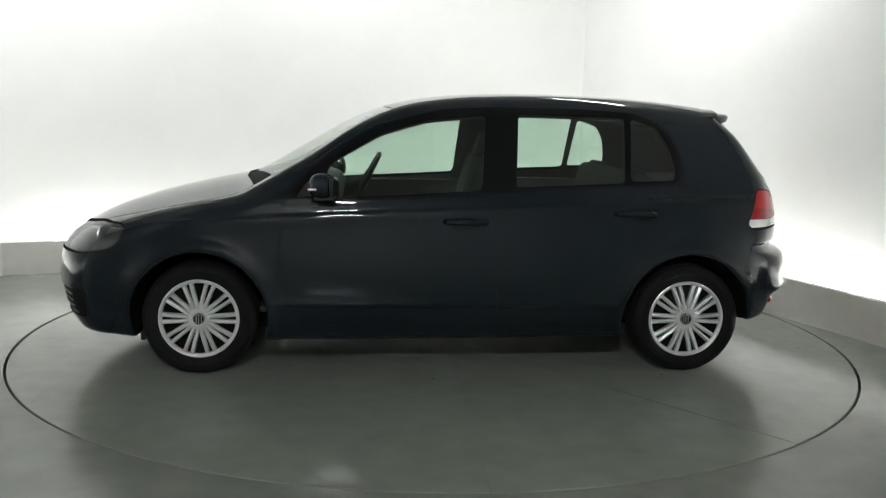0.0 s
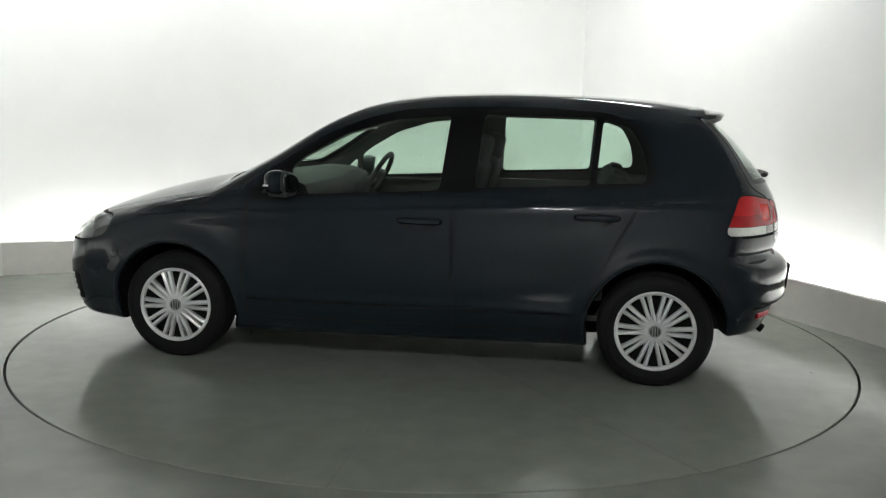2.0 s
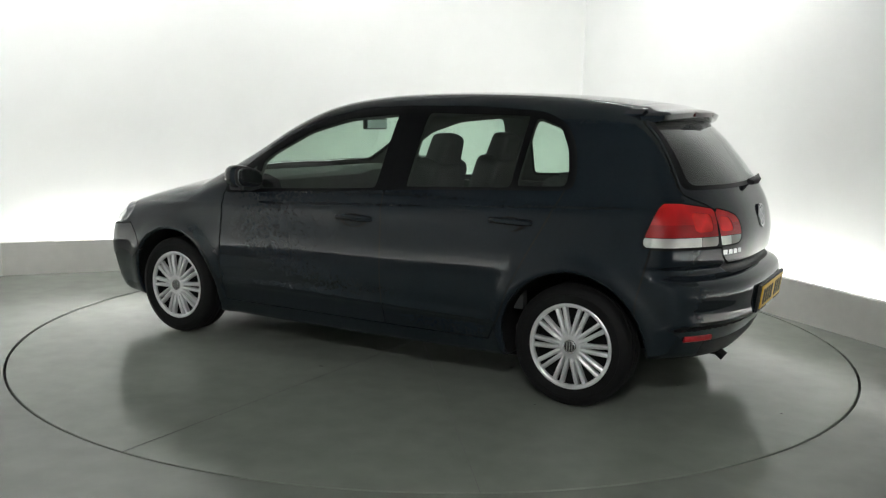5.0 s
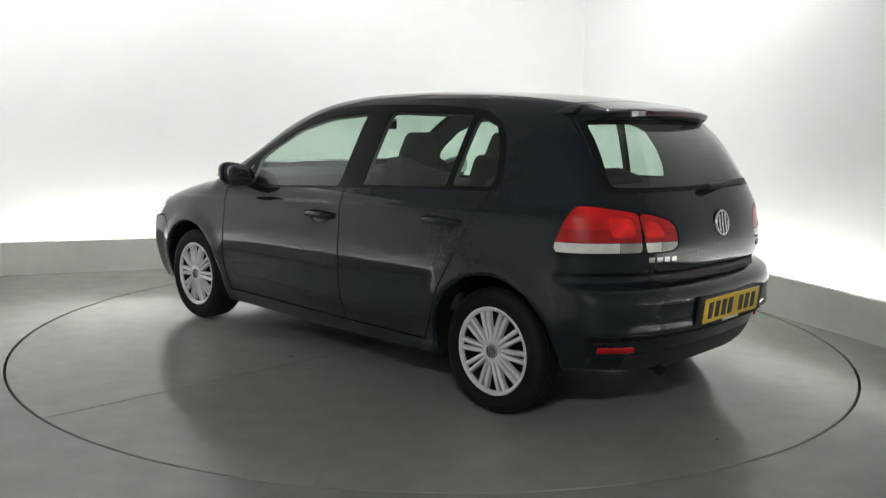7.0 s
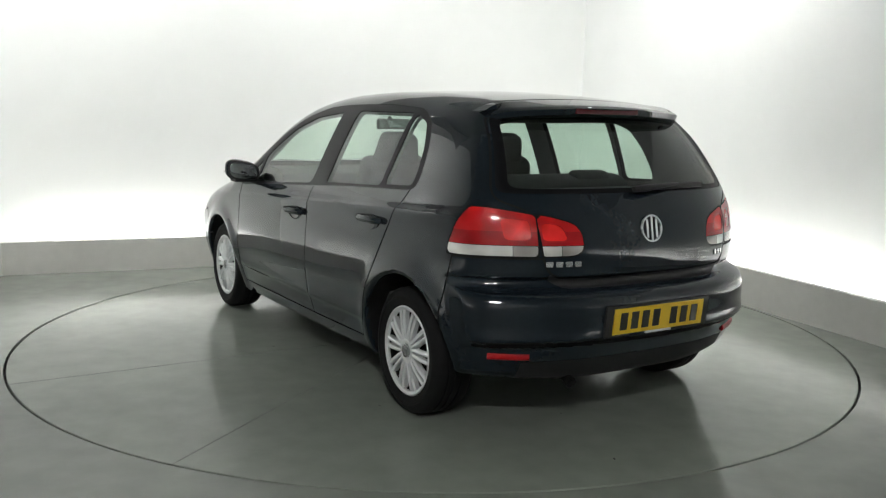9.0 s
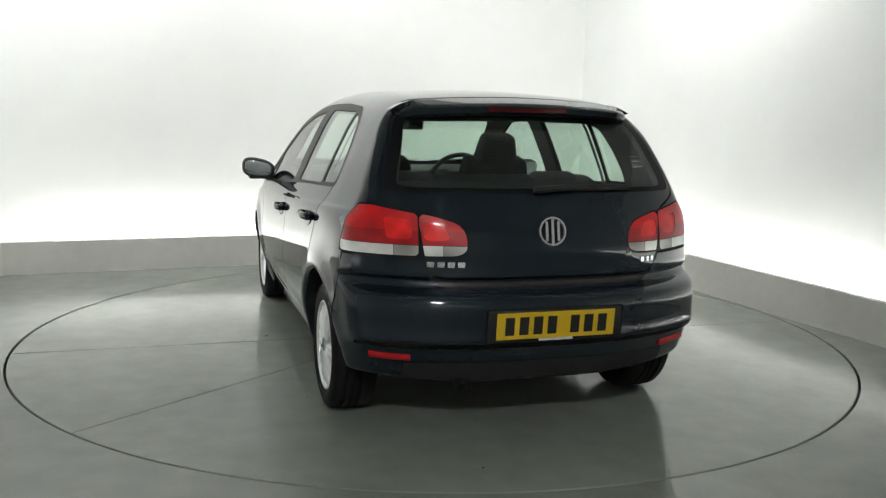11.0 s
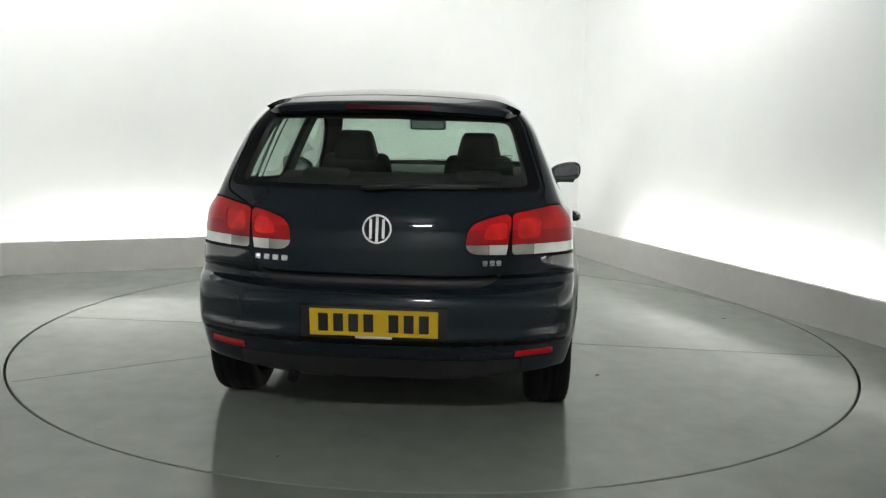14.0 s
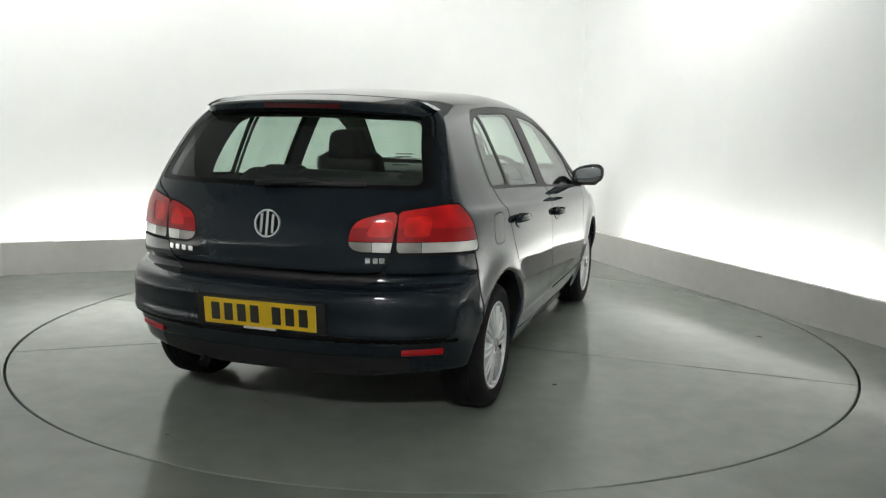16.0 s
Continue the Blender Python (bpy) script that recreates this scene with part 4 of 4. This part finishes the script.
def build_tail_details(car, parts):
    g, br = parts["tailgate"], parts["rear_bumper"]
    p = on_tail(0, 0.893)
    m = pose(p.x - 0.004, p.y, p.z) @ pose(0, 0, 0, 90, 0, -90) @ pose(0, 0, 0, -10, 0, 0)
    badge = part("emblem", emblem(0.062), CHROME, g, "round chrome emblem with plain bars", m=m)
    part("emblem_disc", lathe([(0.0, -0.001), (0.055, -0.003), (0.060, -0.008)], 36, "Z"), BLACK_TRIM, g, "dark disc behind the emblem", m=m)
    for ys, width in (((0.505, 0.465, 0.425, 0.385), 0.030), ((-0.440, -0.470, -0.496), 0.022)):
        for y in ys:
            p = on_tail(y, 0.760)
            part("badge_bar", box(0.006, width, 0.024, (0, 0, 0), 0.002, 1), CHROME, g, "small chrome badge bar", m=pose(p.x - 0.001, y, 0.760, 0, 0, -math.degrees(3 * 0.68 * y * abs(y))))
    # wiper
    a, b = on_tail(0.02, 1.058), on_tail(-0.40, 1.075)
    part("wiper_arm", sweep([a + Vector((-0.035, 0.05, 0.0)), a + Vector((-0.045, 0.0, 0.004)), a + Vector((-0.038, -0.10, 0.012)), (a + b) / 2 + Vector((-0.03, -0.02, 0.008))], [0.018, 0.022, 0.016, 0.011], 10, flat=0.7), BLACK_PLASTIC, g, "black rear wiper arm")
    part("wiper_blade", sweep([on_tail(y, 1.062 + 0.012 * abs(y)) + Vector((-0.016, 0, 0.0)) for y in (0.02, -0.1, -0.2, -0.3, -0.40)], 0.008, 8, flat=1.6), BLACK_PLASTIC, g, "black wiper blade")
    # a faint sticker inside the rear window
    for k in range(5):
        p = on_tail(-0.505, 1.145 + 0.011 * k)
        part("sticker_line", box(0.002, 0.070, 0.005, (0, 0, 0)), LINING, g, "grey printed sticker line", smooth=False, m=pose(p.x + 0.012, p.y, p.z, 0, 0, 24))
    # reflectors low in the bumper
    for s in (1, -1):
        n = 7
        pts = [on_tail(s * (0.575 + 0.155 * k / (n - 1)), 0.374 + 0.006 * k / (n - 1)) + Vector((-0.001, 0, 0)) for k in range(n)]
        part("reflector", sweep(pts, 0.009, 8, flat=1.7), DEEP_RED, br, "red rear reflector")
    part("tailpipe", sweep([(-1.70, 0.36, 0.265), (-1.86, 0.36, 0.262), (-1.90, 0.36, 0.235)], 0.024, 14), UNDERSIDE, car, "small dark tailpipe")
    part("towing_hook_tab", box(0.03, 0.05, 0.05, (1.62, 0.62, 0.155), 0.01), BLACK_PLASTIC, car, "black flap before the wheel")
    part("undertray", box(1.9, 1.16, 0.07, (0, 0, 0.165), 0.02), UNDERSIDE, car, "black tray under the floor")
    part("rear_axle", sweep([(-1.26, -0.66, 0.26), (-1.22, -0.3, 0.24), (-1.22, 0.3, 0.24), (-1.26, 0.66, 0.26)], 0.05, 10), UNDERSIDE, car, "black rear axle beam")
    part("silencer", box(0.42, 0.30, 0.16, (-1.58, 0.26, 0.30), 0.05, 3), UNDERSIDE, car, "dark exhaust silencer")
    # shelf, behind the rear bench
    part("parcel_shelf", box(0.58, 1.16, 0.03, (-1.42, 0, 0.985), 0.008), LINING, car, "dark parcel shelf")


def build_seat(car, x, y, lean=16):
    s = child(new("front_seat"), car)
    m = pose(x, y, 0)
    part("cushion", box(0.50, 0.50, 0.16, (0.22, 0, 0.50), 0.05, 3), SEAT_CLOTH, s, m=m)
    bm = box(0.15, 0.50, 0.62, (0, 0, 0.31), 0.06, 4)
    for v in bm.verts:
        v.co.y *= 1 - 0.26 * max(0, v.co.z - 0.25) / 0.4
    part("backrest", bm, SEAT_CLOTH, s, "charcoal cloth backrest", m=m @ pose(-0.02, 0, 0.52, 0, -lean, 0))
    bm = box(0.115, 0.265, 0.215, (0, 0, 0.655), 0.05, 4)
    for v in bm.verts:
        v.co.y *= 1 - 1.6 * max(0, v.co.z - 0.60)
    part("headrest", bm, SEAT_CLOTH, s, "charcoal cloth headrest", m=m @ pose(-0.02, 0, 0.52, 0, -lean, 0))


def build_cabin(car):
    for y in (0.36, -0.36):
        build_seat(car, -0.12, y)
    bench = child(new("rear_bench"), car)
    part("cushion", box(0.48, 1.24, 0.18, (-0.66, 0, 0.50), 0.06, 3), SEAT_CLOTH, bench)
    part("backrest", box(0.16, 1.24, 0.56, (0, 0, 0.28), 0.06, 3), SEAT_CLOTH, bench, m=pose(-0.93, 0, 0.52, 0, -18, 0))
    for y in (0.38, -0.38):
        part("headrest", box(0.09, 0.24, 0.09, (0, 0, 0.0), 0.035, 3), SEAT_CLOTH, bench, m=pose(-1.09, y, 1.035, 0, -16, 0))
    part("headrest", box(0.08, 0.22, 0.075, (0, 0, 0.0), 0.03, 3), SEAT_CLOTH, bench, "low middle headrest", m=pose(-1.08, 0.0, 1.018, 0, -16, 0))
    dash = bmesh.new()
    rows = []
    for y in np.linspace(-0.68, 0.68, 21):
        e = 0.05 * (abs(y) / 0.68) ** 3
        ring = [(1.02 - e, 0.99), (0.85, 1.005), (0.68, 0.995), (0.60, 0.965), (0.57, 0.90), (0.60, 0.74), (0.70, 0.60), (1.0, 0.55)]
        rows.append([dash.verts.new((x, float(y), z + (0.022 * math.exp(-((y + 0.36) / 0.17) ** 4) if 0.5 < x < 0.8 else 0))) for x, z in ring])
    for a, b in zip(rows, rows[1:]):
        for i in range(len(a) - 1):
            dash.faces.new((a[i], a[i + 1], b[i + 1], b[i]))
    bmesh.ops.recalc_face_normals(dash, faces=dash.faces)
    part("dashboard", dash, DASH, car, "dark grey dashboard")
    part("console", box(0.72, 0.24, 0.30, (0.28, 0, 0.50), 0.04, 3), DASH, car)
    part("cabin_floor", box(2.6, 1.36, 0.03, (-0.2, 0, 0.31), 0.005), LINING, car)
    part("boot_floor", box(0.75, 1.0, 0.03, (-1.45, 0, 0.62), 0.005), LINING, car)
    # steering wheel, on the right
    sw = child(new("steering_wheel"), car)
    m = pose(0.44, -0.37, 0.935, 0, 62, 0)
    n = 40
    part("wheel_ring", sweep([(0.185 * math.cos(2 * math.pi * k / n), 0.185 * math.sin(2 * math.pi * k / n), 0) for k in range(n)], 0.016, 10, closed=True), BLACK_PLASTIC, sw, "black steering wheel rim", m=m)
    part("wheel_boss", box(0.13, 0.15, 0.05, (0.0, 0, 0.0), 0.025, 3), BLACK_PLASTIC, sw, m=m)
    for a in (90, -90, 180):
        part("spoke", box(0.13, 0.035, 0.02, (0.115, 0, 0), 0.006), BLACK_PLASTIC, sw, m=m @ pose(0, 0, 0, 0, 0, a if a != 180 else 0))
    part("column", sweep([(0.44, -0.37, 0.93), (0.70, -0.37, 0.80)], 0.045, 12), BLACK_PLASTIC, sw)
    # rear-view mirror
    rv = child(new("rear_view_mirror"), car)
    part("mirror_body", box(0.03, 0.235, 0.068, (0.40, 0.0, 1.292), 0.014, 3), BLACK_PLASTIC, rv, "black cabin mirror")
    part("mirror_face", box(0.003, 0.215, 0.052, (0.3835, 0.0, 1.292), 0.001, 1), MIRROR, rv, "silvered mirror glass")
    part("stalk", sweep([(0.41, 0, 1.30), (0.45, 0, 1.335)], 0.012, 8), BLACK_PLASTIC, rv)
    # door cards
    for s in (1, -1):
        part("door_card", box(1.02, 0.05, 0.52, (0.29, 0.745 * s, 0.66), 0.02), DASH, car)
        part("door_card", box(0.76, 0.05, 0.52, (-0.64, 0.745 * s, 0.68), 0.02), DASH, car)


def build_car():
    car = thing("car", "dark navy five-door hatchback parked on the turntable", "car")
    parts = build_body(car)
    for x in (WHEEL_X, -WHEEL_X):
        for s in (1, -1):
            build_wheel(car, x, s)
    for s, k in ((1, 0), (-1, 1)):
        build_handle(parts["front_door", k], -0.075, 0.812, s)
        build_handle(parts["rear_door", k], -0.975, 0.862, s)
        build_mirror(car, s)
    build_spoiler(car)
    build_plate(parts["rear_bumper"])
    build_tail_details(car, parts)
    build_cabin(car)
    return car


build_studio()
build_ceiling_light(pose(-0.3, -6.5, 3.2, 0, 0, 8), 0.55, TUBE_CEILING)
# three battens added out of view to brighten the upper walls
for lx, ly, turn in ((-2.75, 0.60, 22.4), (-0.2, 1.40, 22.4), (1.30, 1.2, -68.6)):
    build_ceiling_light(pose(lx, ly, 3.25, 0, 0, turn), 1.5, TUBE_ADDED_WASH)
TABLE = build_turntable()
CAR = build_car()


def motions():
    """The deck and the car on it turn together."""
    steps = [SECONDS * k / 32 for k in range(33)]
    walk(TABLE, [(t, pose(0, 0, 0, 0, 0, TURN_START + TURN_RATE * t)) for t in steps])
    walk(CAR, [(t, pose(0, 0, 0, 0, 0, TURN_START + TURN_RATE * t) @ pose(*CAR_OFFSET, 0)) for t in steps])


motions()
